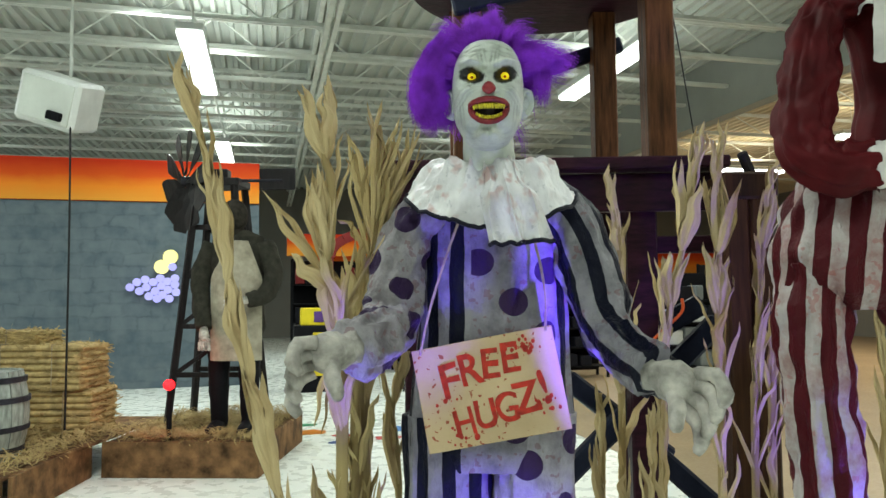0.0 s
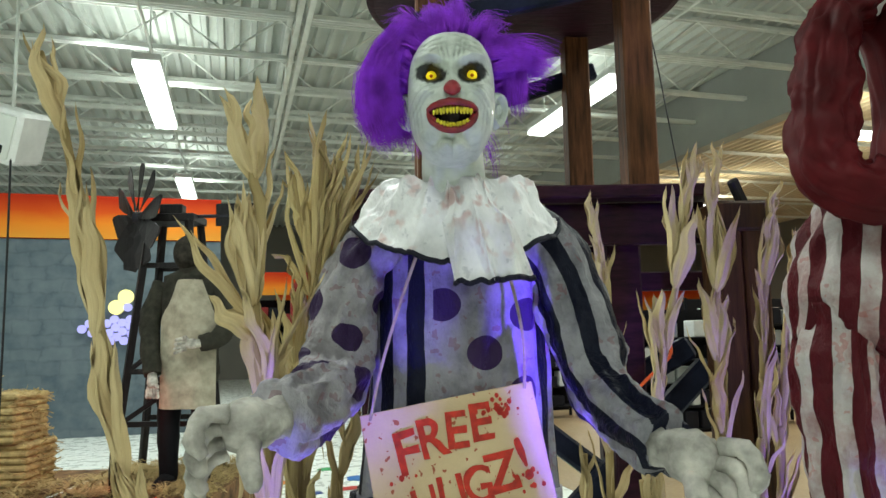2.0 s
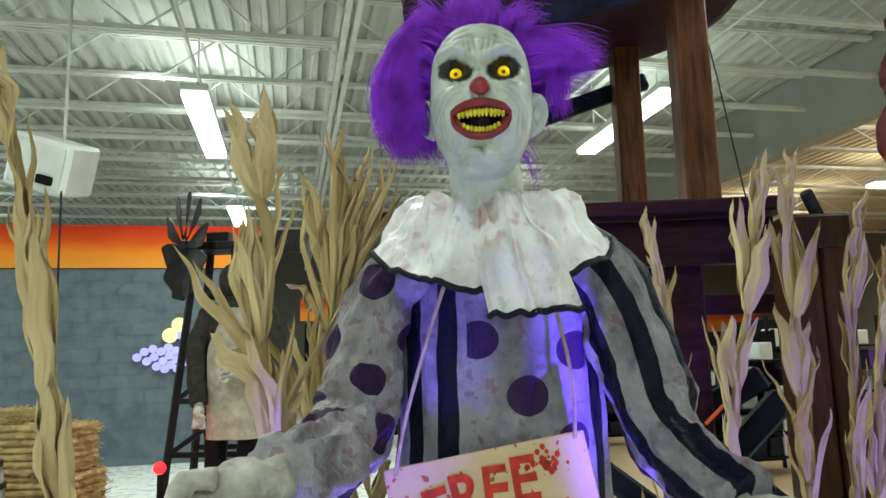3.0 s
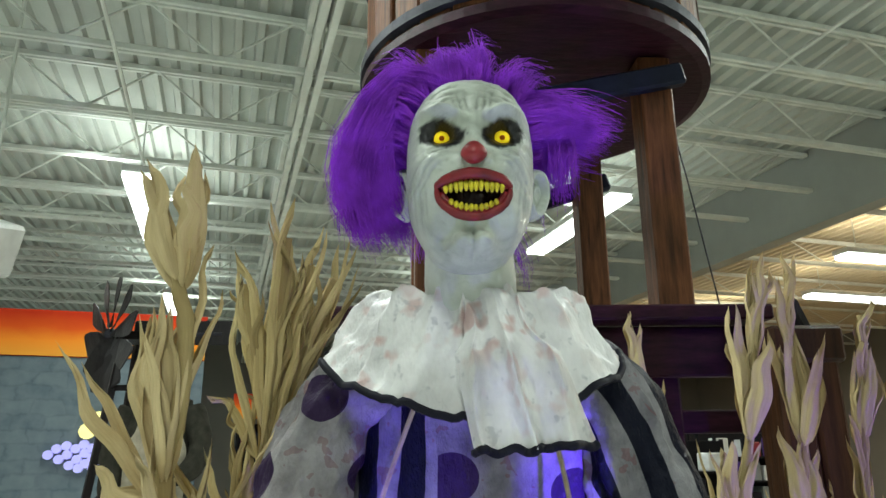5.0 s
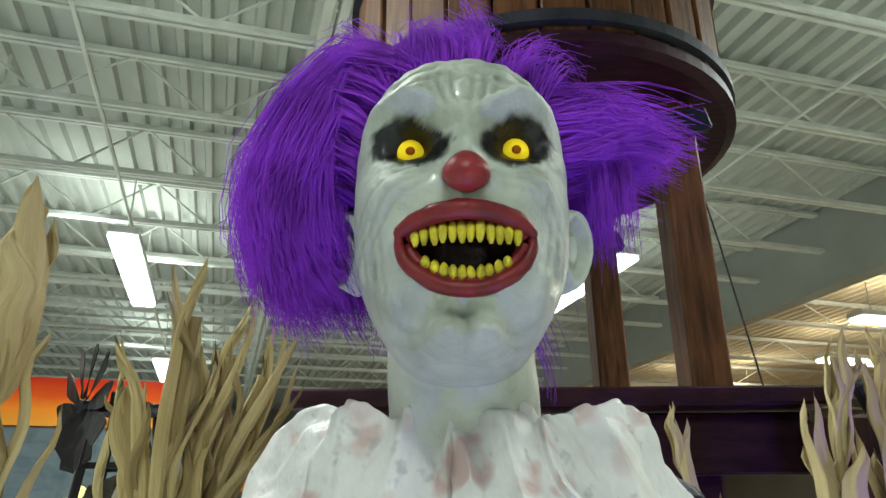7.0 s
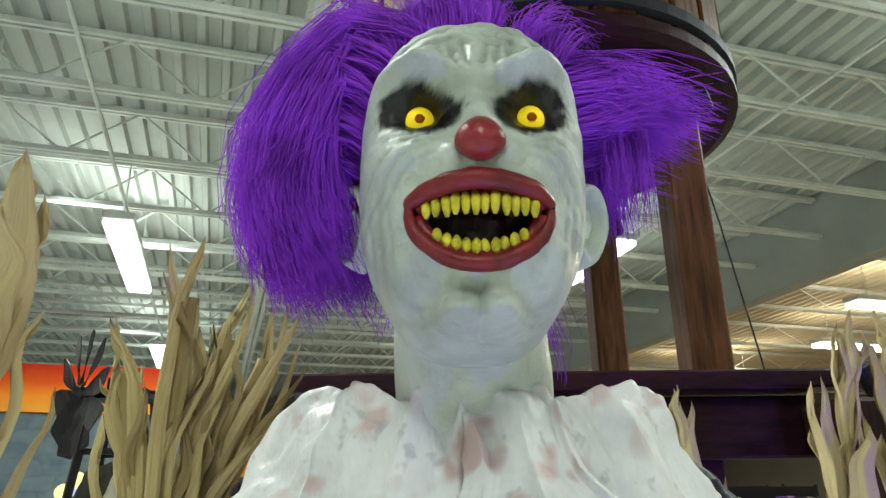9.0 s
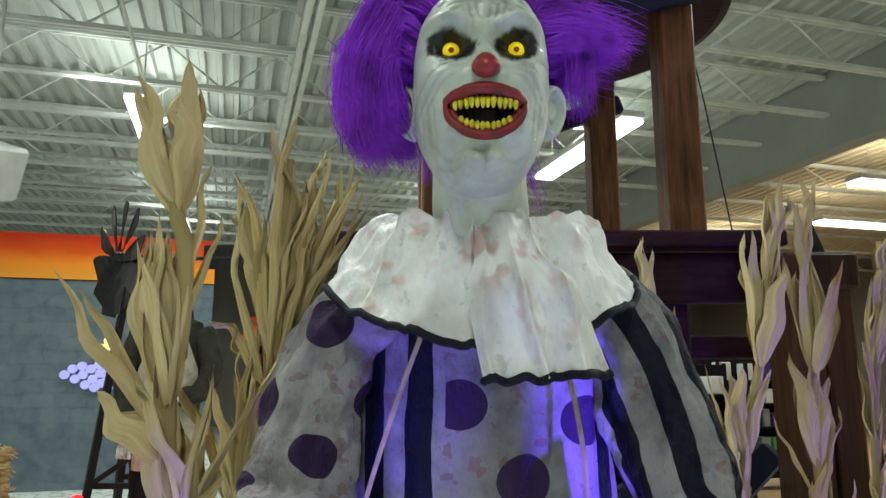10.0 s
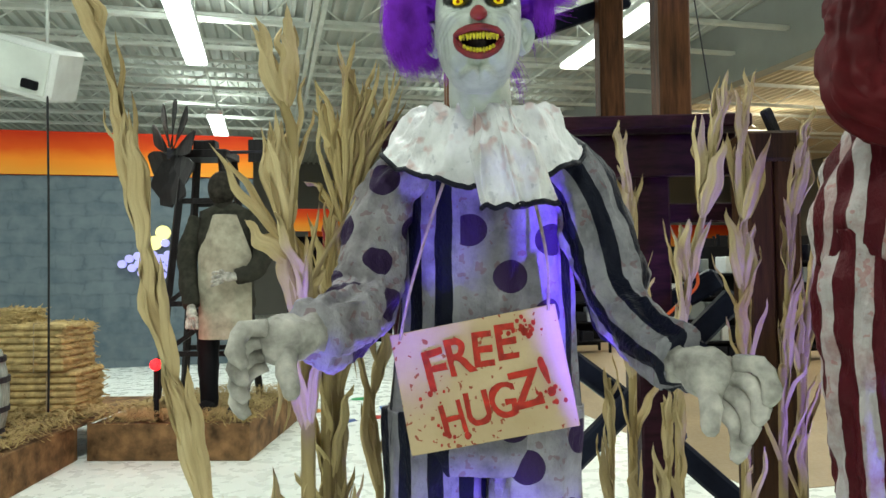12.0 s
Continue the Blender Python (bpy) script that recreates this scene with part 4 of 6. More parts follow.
corn_stalk([(1.275, 2.4, 1.875), (1.256, 2.4, 1.72), (1.256, 2.4, 1.526), (1.248, 2.4, 1.42), (1.247, 2.4, 1.289), (1.249, 2.4, 1.159), (1.246, 2.4, 1.018), (1.236, 2.42, 0)], 59, PALE + ' before the water tower', [((1.256, 2.4, 1.72), (1.284, 2.4, 1.922), 0.018, 3), ((1.258, 2.4, 1.797), (1.304, 2.4, 1.919), 0.012, 1), ((1.248, 2.38, 1.516), (1.317, 2.38, 1.734), 0.028, 2), ((1.25, 2.4, 1.524), (1.248, 2.4, 1.766), 0.02, 3), ((1.245, 2.4, 1.332), (1.215, 2.4, 1.55), 0.018, 2), ((1.248, 2.4, 1.325), (1.265, 2.4, 1.509), 0.02, 3), ((1.249, 2.4, 1.145), (1.246, 2.4, 1.361), 0.022, 3)], 1.1, 'husk', 0.24)
corn_stalk([(1.43, 2.42, 1.788), (1.417, 2.42, 1.665), (1.395, 2.42, 1.552), (1.381, 2.42, 1.422), (1.371, 2.42, 1.275), (1.36, 2.42, 1.144), (1.35, 2.42, 1.015), (1.34, 2.44, 0)], 61, PALE + ' before the timber post', [((1.42, 2.42, 1.68), (1.438, 2.42, 1.82), 0.012, 2), ((1.391, 2.42, 1.527), (1.443, 2.42, 1.711), 0.022, 3), ((1.379, 2.42, 1.363), (1.377, 2.42, 1.573), 0.016, 2), ((1.358, 2.42, 1.087), (1.375, 2.42, 1.333), 0.018, 3)], 1.1, 'husk', 0.24)
corn_stalk([(1.504, 2.46, 1.671), (1.483, 2.46, 1.546), (1.456, 2.46, 1.393), (1.442, 2.46, 1.272), (1.429, 2.46, 1.167), (1.418, 2.46, 1.037), (1.408, 2.48, 0)], 71, PALE + ' before the timber post', [((1.483, 2.46, 1.546), (1.51, 2.46, 1.69), 0.014, 2), ((1.451, 2.46, 1.348), (1.491, 2.46, 1.593), 0.02, 3), ((1.428, 2.46, 1.139), (1.455, 2.46, 1.363), 0.02, 3)], 1.1, 'husk', 0.24)
corn_stalk([(0.947, 2.5, 1.778), (0.965, 2.5, 1.698), (0.974, 2.5, 1.603), (0.982, 2.5, 1.477), (0.981, 2.5, 1.372), (0.977, 2.5, 1.231), (0.967, 2.52, 0)], 67, PALE + ' before the tower post', [((0.962, 2.5, 1.682), (0.944, 2.5, 1.811), 0.016, 2), ((0.98, 2.5, 1.524), (0.956, 2.5, 1.682), 0.024, 3), ((0.985, 2.5, 1.369), (0.993, 2.5, 1.619), 0.018, 3)], 1.1, 'husk', 0.24)
corn_stalk([(0.35, 2.06, 1.26), (0.31, 2.05, 1.12), (0.325, 2.05, 0.9), (0.325, 2.06, 0)], 47, PALE + ' behind the clown figure', [((0.31, 2.05, 1.12), (0.35, 2.06, 1.29), 0.018, 3), ((0.325, 2.05, 0.9), (0.28, 2.03, 1.16), 0.018, 3)], 0.9, 'husk', 0.22)
corn_stalk([(1.02, 2.35, 1.05), (1.03, 2.35, 0.9), (1.02, 2.35, 0.7), (1.02, 2.36, 0)], 73, PALE + ' low beside the clown figure', [((1.03, 2.35, 0.9), (1.02, 2.35, 1.08), 0.018, 3), ((1.02, 2.35, 0.7), (1, 2.33, 0.94), 0.018, 3)], 0.9, 'husk', 0.22)
corn_stalk([(0.9, 2.45, 1.1), (0.905, 2.45, 0.9), (0.9, 2.45, 0.7), (0.9, 2.46, 0)], 79, PALE + ' low beside the clown figure', [((0.905, 2.45, 0.9), (0.9, 2.45, 1.13), 0.018, 3), ((0.9, 2.45, 0.7), (0.875, 2.43, 0.94), 0.018, 3)], 0.9, 'husk', 0.22)
corn_stalk([(1.9, 2.75, 1.35), (1.92, 2.75, 1.1), (1.9, 2.74, 0.7), (1.9, 2.75, 0)], 83, PALE + ' behind the red clown figure', [((1.92, 2.75, 1.1), (1.9, 2.75, 1.38), 0.018, 3), ((1.9, 2.74, 0.7), (1.89, 2.73, 1.14), 0.018, 3)], 0.9, 'husk', 0.22)
corn_stalk([(2.02, 2.8, 1.25), (2, 2.8, 1), (2.03, 2.8, 0.7), (2.03, 2.81, 0)], 89, PALE + ' behind the red clown figure', [((2, 2.8, 1), (2.02, 2.8, 1.28), 0.018, 3), ((2.03, 2.8, 0.7), (1.97, 2.78, 1.04), 0.018, 3)], 0.9, 'husk', 0.22)
corn_stalk([(-0.01, 1.62, 0.93), (0.02, 1.62, 0.8), (0.02, 1.63, 0.4), (0.02, 1.64, 0)], 97, PALE + ', short and broken', [((0.02, 1.62, 0.8), (-0.01, 1.62, 0.96), 0.018, 3), ((0.02, 1.63, 0.4), (-0.01, 1.6, 0.84), 0.018, 3)], 0.9, 'husk', 0.22)

# ---- figures ----
def rings(g, rows, n, slot_of, crease, v0=1.0, a0=-math.pi, paint=None):
    """A body lofted from ellipses (cx, cy, z, rx, ry); angle 0 faces the walk. UV: metres round, height."""
    zs = [r[2] for r in rows]
    m = int(abs(zs[0] - zs[-1]) / 0.008) + 2
    vs, uv = [], []
    for i in range(m):
        s = i / (m - 1) * (len(rows) - 1)
        k = min(int(s), len(rows) - 2)
        f = s - k
        f = f * f * (3 - 2 * f) * 0.5 + f * 0.5
        cx, cy, z, rx, ry = (a + (b - a) * f for a, b in zip(rows[k], rows[k + 1]))
        for j in range(n + 1):
            a = -math.pi + 2 * math.pi * j / n
            q = crease(a, z)
            vs.append((cx + (rx + q) * math.sin(a), cy - (ry + q) * math.cos(a), z))
            uv.append((a * (rx * 0.6 + ry * 0.4), z - v0))
    w = n + 1
    faces = {}
    for i in range(m - 1):
        for j in range(n):
            sl = slot_of(uv[i * w + j][0])
            faces.setdefault(sl, []).append((i * w + j, (i + 1) * w + j, (i + 1) * w + j + 1, i * w + j + 1))
    base = len(g.v)
    g.add(vs, [], 0, uv)
    for sl, fs in faces.items():
        g.f += [tuple(q + base for q in f) for f in fs]
        g.m += [sl] * len(fs)


def crumple(seed, amp, fu=2.5, fv=16.0):
    def f(a, s):
        x, y = math.sin(a), math.cos(a)
        return amp * (wave(x * fu, y * fu, s * fv + seed) + 0.6 * wave(x * fu * 2, y * fu * 2, s * fv * 0.4 + seed * 3) + 0.5 * abs(wave(x * 5, y * 5, s * fv * 2 + seed)))
    return f


def glove_hand(g, wrist, palm, reach, spread, slot, curl, thumb):
    """A gloved hand: palm, four bent fingers and a thumb."""
    wrist, palm, reach, spread = (Vector(q) for q in (wrist, palm, reach, spread))
    reach.normalize(), spread.normalize()
    down = Vector(curl).normalized()
    tube(g, spline([wrist, (wrist + palm) / 2, palm, palm + reach * 0.03], 8), [0.030, 0.031, 0.033, 0.036, 0.037, 0.036, 0.031, 0.022], 24, slot, wobble=crumple(3, 0.009, 2, 55))
    for k in range(4):
        o = spread * (k - 1.5) * 0.022
        b = palm + reach * 0.022 + o
        pts = spline([b, b + reach * 0.032 + o * 0.35, b + reach * 0.046 + o * 0.5 + down * 0.030, b + reach * 0.034 + o * 0.5 + down * 0.058], 10)
        tube(g, pts, [0.0135, 0.0130, 0.0125, 0.0145, 0.0125, 0.0120, 0.0138, 0.012, 0.010, 0.006], 14, slot, wobble=crumple(k, 0.004, 2, 90))
    t = Vector(thumb)
    tube(g, spline([palm - reach * 0.02, palm + t * 0.6, palm + t, palm + t + down * 0.02], 8), [0.017, 0.017, 0.016, 0.0165, 0.015, 0.014, 0.012, 0.006], 10, slot)


HX, HY, HZ, EYE_Z = 0.553, 1.680, 1.83, 1.842
MZ = EYE_Z - 0.064       # height of the mouth's corners
MOUTH_W, MOUTH_UP, MOUTH_DOWN = 0.0385, 0.0115, 0.0300


def bell(t):
    return math.exp(-t * t)


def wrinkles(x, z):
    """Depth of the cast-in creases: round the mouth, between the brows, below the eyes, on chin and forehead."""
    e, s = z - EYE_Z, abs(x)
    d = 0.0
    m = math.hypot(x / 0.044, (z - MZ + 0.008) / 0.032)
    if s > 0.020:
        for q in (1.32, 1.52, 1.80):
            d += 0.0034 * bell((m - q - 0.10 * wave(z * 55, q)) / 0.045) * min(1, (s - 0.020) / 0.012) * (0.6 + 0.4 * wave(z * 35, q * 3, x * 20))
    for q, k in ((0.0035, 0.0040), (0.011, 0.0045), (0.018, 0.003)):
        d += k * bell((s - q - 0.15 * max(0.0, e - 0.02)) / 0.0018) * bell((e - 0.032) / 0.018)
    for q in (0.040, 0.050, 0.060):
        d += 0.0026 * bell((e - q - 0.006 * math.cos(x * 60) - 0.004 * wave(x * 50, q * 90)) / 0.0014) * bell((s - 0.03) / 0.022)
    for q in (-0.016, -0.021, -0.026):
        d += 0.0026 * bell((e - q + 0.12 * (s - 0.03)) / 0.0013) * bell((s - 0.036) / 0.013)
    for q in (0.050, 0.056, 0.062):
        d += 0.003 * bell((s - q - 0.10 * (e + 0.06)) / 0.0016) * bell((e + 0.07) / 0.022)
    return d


def face_relief(x, z):
    e, s = z - EYE_Z, abs(x)
    d = 0.024 * bell((e - 0.022 - 0.30 * (s - 0.03)) / 0.008) * bell((s - 0.032) / 0.028)
    d += 0.004 * bell(x / 0.007) * bell((e - 0.016) / 0.012)
    d -= 0.022 * bell((s - 0.031) / 0.017) * bell((e - 0.001) / 0.012)
    d -= 0.003 * bell((e + 0.016 + 0.1 * s) / 0.0025) * bell((s - 0.034) / 0.014)
    d += 0.017 * bell(x / 0.009) * bell((e + 0.016) / 0.018)
    d += 0.008 * bell((s - 0.015) / 0.006) * bell((e + 0.036) / 0.008)
    d += 0.013 * bell((s - 0.043) / 0.016) * bell((e + 0.032) / 0.014)
    d -= 0.006 * bell((s - 0.055) / 0.010) * bell((e + 0.072) / 0.030)
    d += 0.013 * bell(x / 0.042) * bell((e + 0.070) / 0.032)
    d -= 0.008 * bell(x / 0.03) * bell((e + 0.106) / 0.006)
    d += 0.038 * bell((s - 0.010) / 0.015) * bell((e + 0.121) / 0.013)
    d -= 0.006 * bell(x / 0.0040) * bell((e + 0.120) / 0.014)
    d += 0.010 * bell((s - 0.050) / 0.012) * bell((e + 0.100) / 0.018)
    d -= 0.008 * bell((s - 0.034) / 0.010) * bell((e + 0.118) / 0.016)
    d -= 0.9 * wrinkles(x, z)
    if e > 0.026:
        d -= 0.0026 * (0.5 + 0.5 * math.sin(e * 520 + 2.6 * math.cos(x * 45) + 2 * wave(x * 40))) * bell((e - 0.048) / 0.02) * min(1.0, s / 0.012)
    d += 0.0034 * wave(x * 60, z * 60, 2.0) + 0.0018 * wave(x * 150, z * 150, 5.0)
    return d


RX, RY, RUP, RDOWN, POW = 0.073, 0.095, 0.104, 0.124, 2.5


def jaw_width(z):
    t = max(0.0, min(1.0, (EYE_Z - 0.060 - z) / 0.065))
    return 1 - 0.13 * t * t * (3 - 2 * t)


def head_surface(x, z):
    """Depth of the face's front at x (from its middle) and height z."""
    q = 1 - abs(x / (RX * jaw_width(z))) ** POW - abs((z - HZ) / (RUP if z > HZ else RDOWN)) ** POW
    return HY - RY * max(q, 0.0) ** (1 / POW)


def build_clown():
    g = Geo()
    # slots: 0 face, 1 nose, 2 lips, 3 mouth, 4 teeth, 5 eye, 6 pupil, 7 wig, 8 ruff, 9 black trim, 10 stripes, 11 dots, 12 dotted sleeve, 13 dotted leg, 14 glove
    nu, nv = 300, 210
    vs, cols = [], []
    for i in range(nv + 1):
        el = math.pi * i / nv - math.pi / 2
        for k in range(nu):
            az = 2 * math.pi * k / nu
            dx, dy, dz = math.sin(az) * math.cos(el), -math.cos(az) * math.cos(el), math.sin(el)
            rz = RUP if dz > 0 else RDOWN
            r = (abs(dx / RX) ** POW + abs(dy / RY) ** POW + abs(dz / rz) ** POW) ** (-1 / POW)
            x, y, z = dx * r, dy * r, HZ + dz * r
            x *= jaw_width(z)
            w = max(0.0, min(1.0, -dy * 2.2)) ** 0.7
            y -= face_relief(x, z) * w
            m = math.hypot(x / MOUTH_W, (z - MZ) / (MOUTH_UP if z > MZ else MOUTH_DOWN))
            col = Vector((0.485, 0.525, 0.465))
            col *= 1 + 0.12 * wave(x * 40, y * 40, z * 40)
            # crease shade painted into the skin colour, darker where wrinkles() is deeper
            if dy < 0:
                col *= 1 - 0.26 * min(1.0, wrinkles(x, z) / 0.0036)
            if dy < 0:
                if m < 1.0:
                    y += 0.034 * min(1, (1 - m) * 5)
                    col = Vector((0.02, 0.003, 0.003))
                ex, ez = (abs(x) - 0.0330), (z - EYE_Z - 0.001 - 0.26 * (abs(x) - 0.033))
                e = math.hypot(ex / 0.0245, ez / (0.0140 if ez > 0 else 0.0180)) + 0.10 * wave(x * 190, z * 190) + (0.16 * wave(x * 420, 3.0) if ez < 0 else 0.0)
                t = max(0.0, min(1.0, (1.10 - e) / 0.16))
                col = col.lerp(Vector((0.004, 0.004, 0.006)), t)
            vs.append((HX + x, HY + y, z))
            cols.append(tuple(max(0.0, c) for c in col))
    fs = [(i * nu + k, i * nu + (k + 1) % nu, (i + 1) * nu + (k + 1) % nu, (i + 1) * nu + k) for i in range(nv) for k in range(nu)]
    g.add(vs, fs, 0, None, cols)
    skin = (0.485, 0.525, 0.465)

    def front(x, z):
        w = 1.0
        return head_surface(x, z) - face_relief(x, z) * w

    for s in (-1, 1):
        ey = front(0.0325 * s, EYE_Z)
        ball(g, (HX + 0.0325 * s, ey - 0.0025, EYE_Z), 0.0086, 5, 24)
        ball(g, (HX + 0.0325 * s, ey - 0.0103, EYE_Z - 0.0022), 0.0031, 6, 10, squash=(1, 0.5, 1))
        # ear: a cupped rim with a lobe
        base = len(g.v)
        E = pose(HX + 0.079 * s, HY + 0.022, EYE_Z - 0.030, 0, 8 * s, -48 * s)
        n1, n2, ev = 14, 20, []
        for i in range(n1 + 1):
            rr1 = i / n1
            for k in range(n2):
                a = 2 * math.pi * k / n2
                h = 0.012 * math.exp(-((rr1 - 0.82) / 0.16) ** 2) - 0.004 * math.exp(-((rr1 - 0.5) / 0.2) ** 2) + 0.004 * math.exp(-((rr1 - 0.3) / 0.1) ** 2)
                ww = 0.021 * (1 - 0.25 * (math.sin(a) < 0) * abs(math.sin(a)))
                ev.append(E @ Vector((s * (h + 0.002 - 0.010 * rr1 ** 6), ww * rr1 * math.cos(a), 0.033 * rr1 * math.sin(a))))
        g.add(ev, [(i * n2 + k, i * n2 + (k + 1) % n2, (i + 1) * n2 + (k + 1) % n2, (i + 1) * n2 + k) for i in range(n1) for k in range(n2)], 0, None, [skin] * len(ev))
    ny = front(0, EYE_Z - 0.033)
    ball(g, (HX, ny - 0.005, EYE_Z - 0.032), 0.0130, 1, 24, squash=(1.08, 1, 1.0))
    for k in range(len(g.v) - 312, len(g.v)):
        px, py, pz = g.v[k]
        t = (pz - EYE_Z + 0.033) / 0.0145
        g.v[k] = (HX + (px - HX) * (1 - 0.30 * max(0.0, t) - 0.42 * max(0.0, -t - 0.35)), py + 0.003 * t, pz)
    # lips round the open mouth
    lp, lr = [], []
    for k in range(49):
        a = 2 * math.pi * k / 48
        x, z = MOUTH_W * math.cos(a), MZ + (MOUTH_UP if math.sin(a) > 0 else MOUTH_DOWN) * math.sin(a)
        lp.append((HX + x, front(x, z) - 0.0005, z))
        lr.append(0.0024 + (0.0036 if math.sin(a) > 0 else 0.0026) * abs(math.sin(a)) ** 0.6)
    tube(g, lp, lr, 12, 2, cap=False, wobble=lambda a, s: 0.0007 * wave(a * 2, s * 220))
    # gums and teeth
    for up in (1, -1):
        deep = MOUTH_UP * 0.45 if up == 1 else MOUTH_DOWN * 0.80
        gum = []
        for k in range(15):
            a = math.radians(8 + 164 * k / 14) * up
            x, z = 0.0335 * math.cos(a), MZ + deep * math.sin(a)
            gum.append((HX + x, front(x * 0.9, z) + 0.008, z))
        tube(g, gum, 0.0042, 8, 2)
        nt_ = 12 if up == 1 else 10
        for k in range(nt_):
            x = -0.0315 + 0.063 * (k + 0.5) / nt_
            x = x if up == 1 else x * 0.82
            h = math.sqrt(max(0.0, 1 - (x / 0.0335) ** 2))
            z = MZ + up * deep * h + (0.001 if up == 1 else 0.0)
            L = (0.0125 if up == 1 else 0.0075) * (0.55 + 0.45 * h) * (1 + 0.25 * wave(k * 3.3, up))
            y = front(x * 0.9, z) + 0.0035
            lean = 0.0016 * wave(k * 2.1, up + 4)
            line = [(HX + x, y + 0.003, z + 0.001 * up), (HX + x + lean * 0.4, y, z - up * L * 0.35), (HX + x + lean, y + 0.001, z - up * L * 0.75), (HX + x + lean, y + 0.002, z - up * L)]
            tube(g, line, [0.0024, 0.0029, 0.0023, 0.0010], 8, 4, flat=0.8)
    # neck
    base = len(g.v)
    tube(g, spline([(HX, 1.716, 1.79), (HX, 1.732, 1.745), (HX + 0.004, 1.762, 1.69), (HX + 0.002, 1.83, 1.60)], 26), [0.050 + 0.0004 * k for k in range(26)], 40, 0, wobble=lambda a, s: 0.005 * bell((abs(a) - 0.55) / 0.14) - 0.003 * bell(a / 0.3) + 0.0018 * wave(a * 3, s * 30))
    for k in range(base, len(g.v)):
        g.c[k] = (0.50, 0.53, 0.48)
    # smooth gathered cape collar with a hanging jabot
    n1, n2, cv = 44, 320, []
    cx, cy = 0.560, 1.850
    for i in range(n1 + 1):
        s = i / n1
        for k in range(n2 + 1):
            a = -math.pi + 2 * math.pi * k / n2
            f, sd = max(0.0, math.cos(a)), abs(math.sin(a))
            px, py = math.sin(a), math.cos(a)
            R = 0.128 + 0.064 * sd ** 1.6 + 0.022 * f + 0.004 * wave(px * 3, py * 3)
            lean = a + 0.25 * s * wave(px * 2.0, py * 2.0, 4.0)
            ridge = 1 - abs(math.sin(lean * 7.5 + 2.4 * wave(px * 1.6, py * 1.6, s * 0.6)))
            fold = (ridge ** 2.2 - 0.3) * 0.027 * math.sin(math.pi * min(1, 0.06 + s * 0.88)) * (1 - 0.55 * s) * min(1, s * 3.5)
            fold += 0.018 * wave(px * 4, py * 4, s * 3.0) * s + 0.005 * wave(px * 14, py * 14, s * 9) * min(1, s * 3)
            r = 0.060 + (R - 0.060) * s ** 0.85 + fold * 0.5
            z = 1.698 + 0.020 * math.sin(math.pi * min(1, s * 1.5)) - 0.066 * s ** 1.9 - 0.078 * f ** 1.1 * s ** 1.7 + fold * 0.9 - 0.012 * f - 0.020 * (1 - s) ** 3
            cv.append((cx + r * px, cy - 0.080 * (1 - s) ** 1.4 - r * py * 0.98, z))
    w = n2 + 1
    g.add(cv, [(i * w + k, (i + 1) * w + k, (i + 1) * w + k + 1, i * w + k + 1) for i in range(n1) for k in range(n2)], 8)
    edge = [cv[n1 * w + k] for k in range(0, n2 + 1, 2)]
    tube(g, edge, 0.0050, 6, 9, cap=False)
    n1, n2, jv = 60, 70, []
    for i in range(n1 + 1):
        s = i / n1
        for k in range(n2 + 1):
            t = k / n2 * 2 - 1
            half = 0.052 + 0.014 * s ** 0.8 - 0.018 * math.sin(math.pi * min(1, s * 2.6))
            x = 0.574 + 0.046 * s + t * half
            pleat = 1 - abs(math.sin(t * 4.2 + 1.4 * wave(s * 1.3, t * 1.5, 2.0) + 0.4))
            pl = -(pleat ** 2 - 0.35) * 0.028 * (0.22 + 0.78 * min(1, s * 1.8)) + 0.008 * wave(t * 2.4, s * 3.5, 7) + 0.0025 * wave(t * 9, s * 12, 3)
            y = 1.712 - 0.050 * math.sin(min(1, s * 1.6) * math.pi / 2) + 0.014 * t * t + pl + 0.020 * max(0, s - 0.5)
            z = 1.690 + 0.014 * math.sin(math.pi * min(1, s * 4)) * (1 - t ** 4) - 0.016 * t * t * (1 - s) - 0.178 * s - 0.014 * (1 - t) * s * 0.3 + 0.006 * wave(t * 4, s, 3) * s
            jv.append((x, y, z))
    w = n2 + 1
    g.add(jv, [(i * w + k, i * w + k + 1, (i + 1) * w + k + 1, (i + 1) * w + k) for i in range(n1) for k in range(n2)], 8)
    tube(g, jv[n1 * w:], 0.005, 6, 9)
    # body, legs and sleeves
    rows = [(0.565, 1.87, 1.71, 0.07, 0.06), (0.565, 1.90, 1.68, 0.145, 0.085), (0.562, 1.93, 1.61, 0.168, 0.105), (0.56, 1.945, 1.46, 0.170, 0.115), (0.558, 1.95, 1.32, 0.176, 0.120), (0.556, 1.955, 1.18, 0.188, 0.125), (0.552, 1.955, 1.05, 0.195, 0.120), (0.552, 1.955, 1.0, 0.17, 0.10)]
    pleat = crumple(5.0, 0.009, 3.0, 5.0)
    rings(g, rows, 200, lambda u: 11 if -0.045 < u < 0.155 else 10, lambda a, z: pleat(a, z) + 0.005 * math.sin(a * 9 + 2 * wave(z * 4)) * min(1, (1.66 - z) * 5))
    for x, slot in ((0.455, 10), (0.655, 13)):
        tube(g, spline([(x, 1.955, 1.12), (x, 1.955, 0.85), (x, 1.96, 0.5), (x, 1.97, 0.07)], 90), [0.104 - 0.0003 * k for k in range(90)], 90, slot, wobble=crumple(x * 9, 0.010, 3, 6))
        tube(g, spline([(x, 2.03, 0.055), (x, 1.95, 0.06), (x, 1.83, 0.05), (x, 1.74, 0.045)], 14), [0.03] + [0.052] * 5 + [0.056, 0.062, 0.066, 0.066, 0.062, 0.055, 0.042, 0.02], 16, 9, flat=0.75)
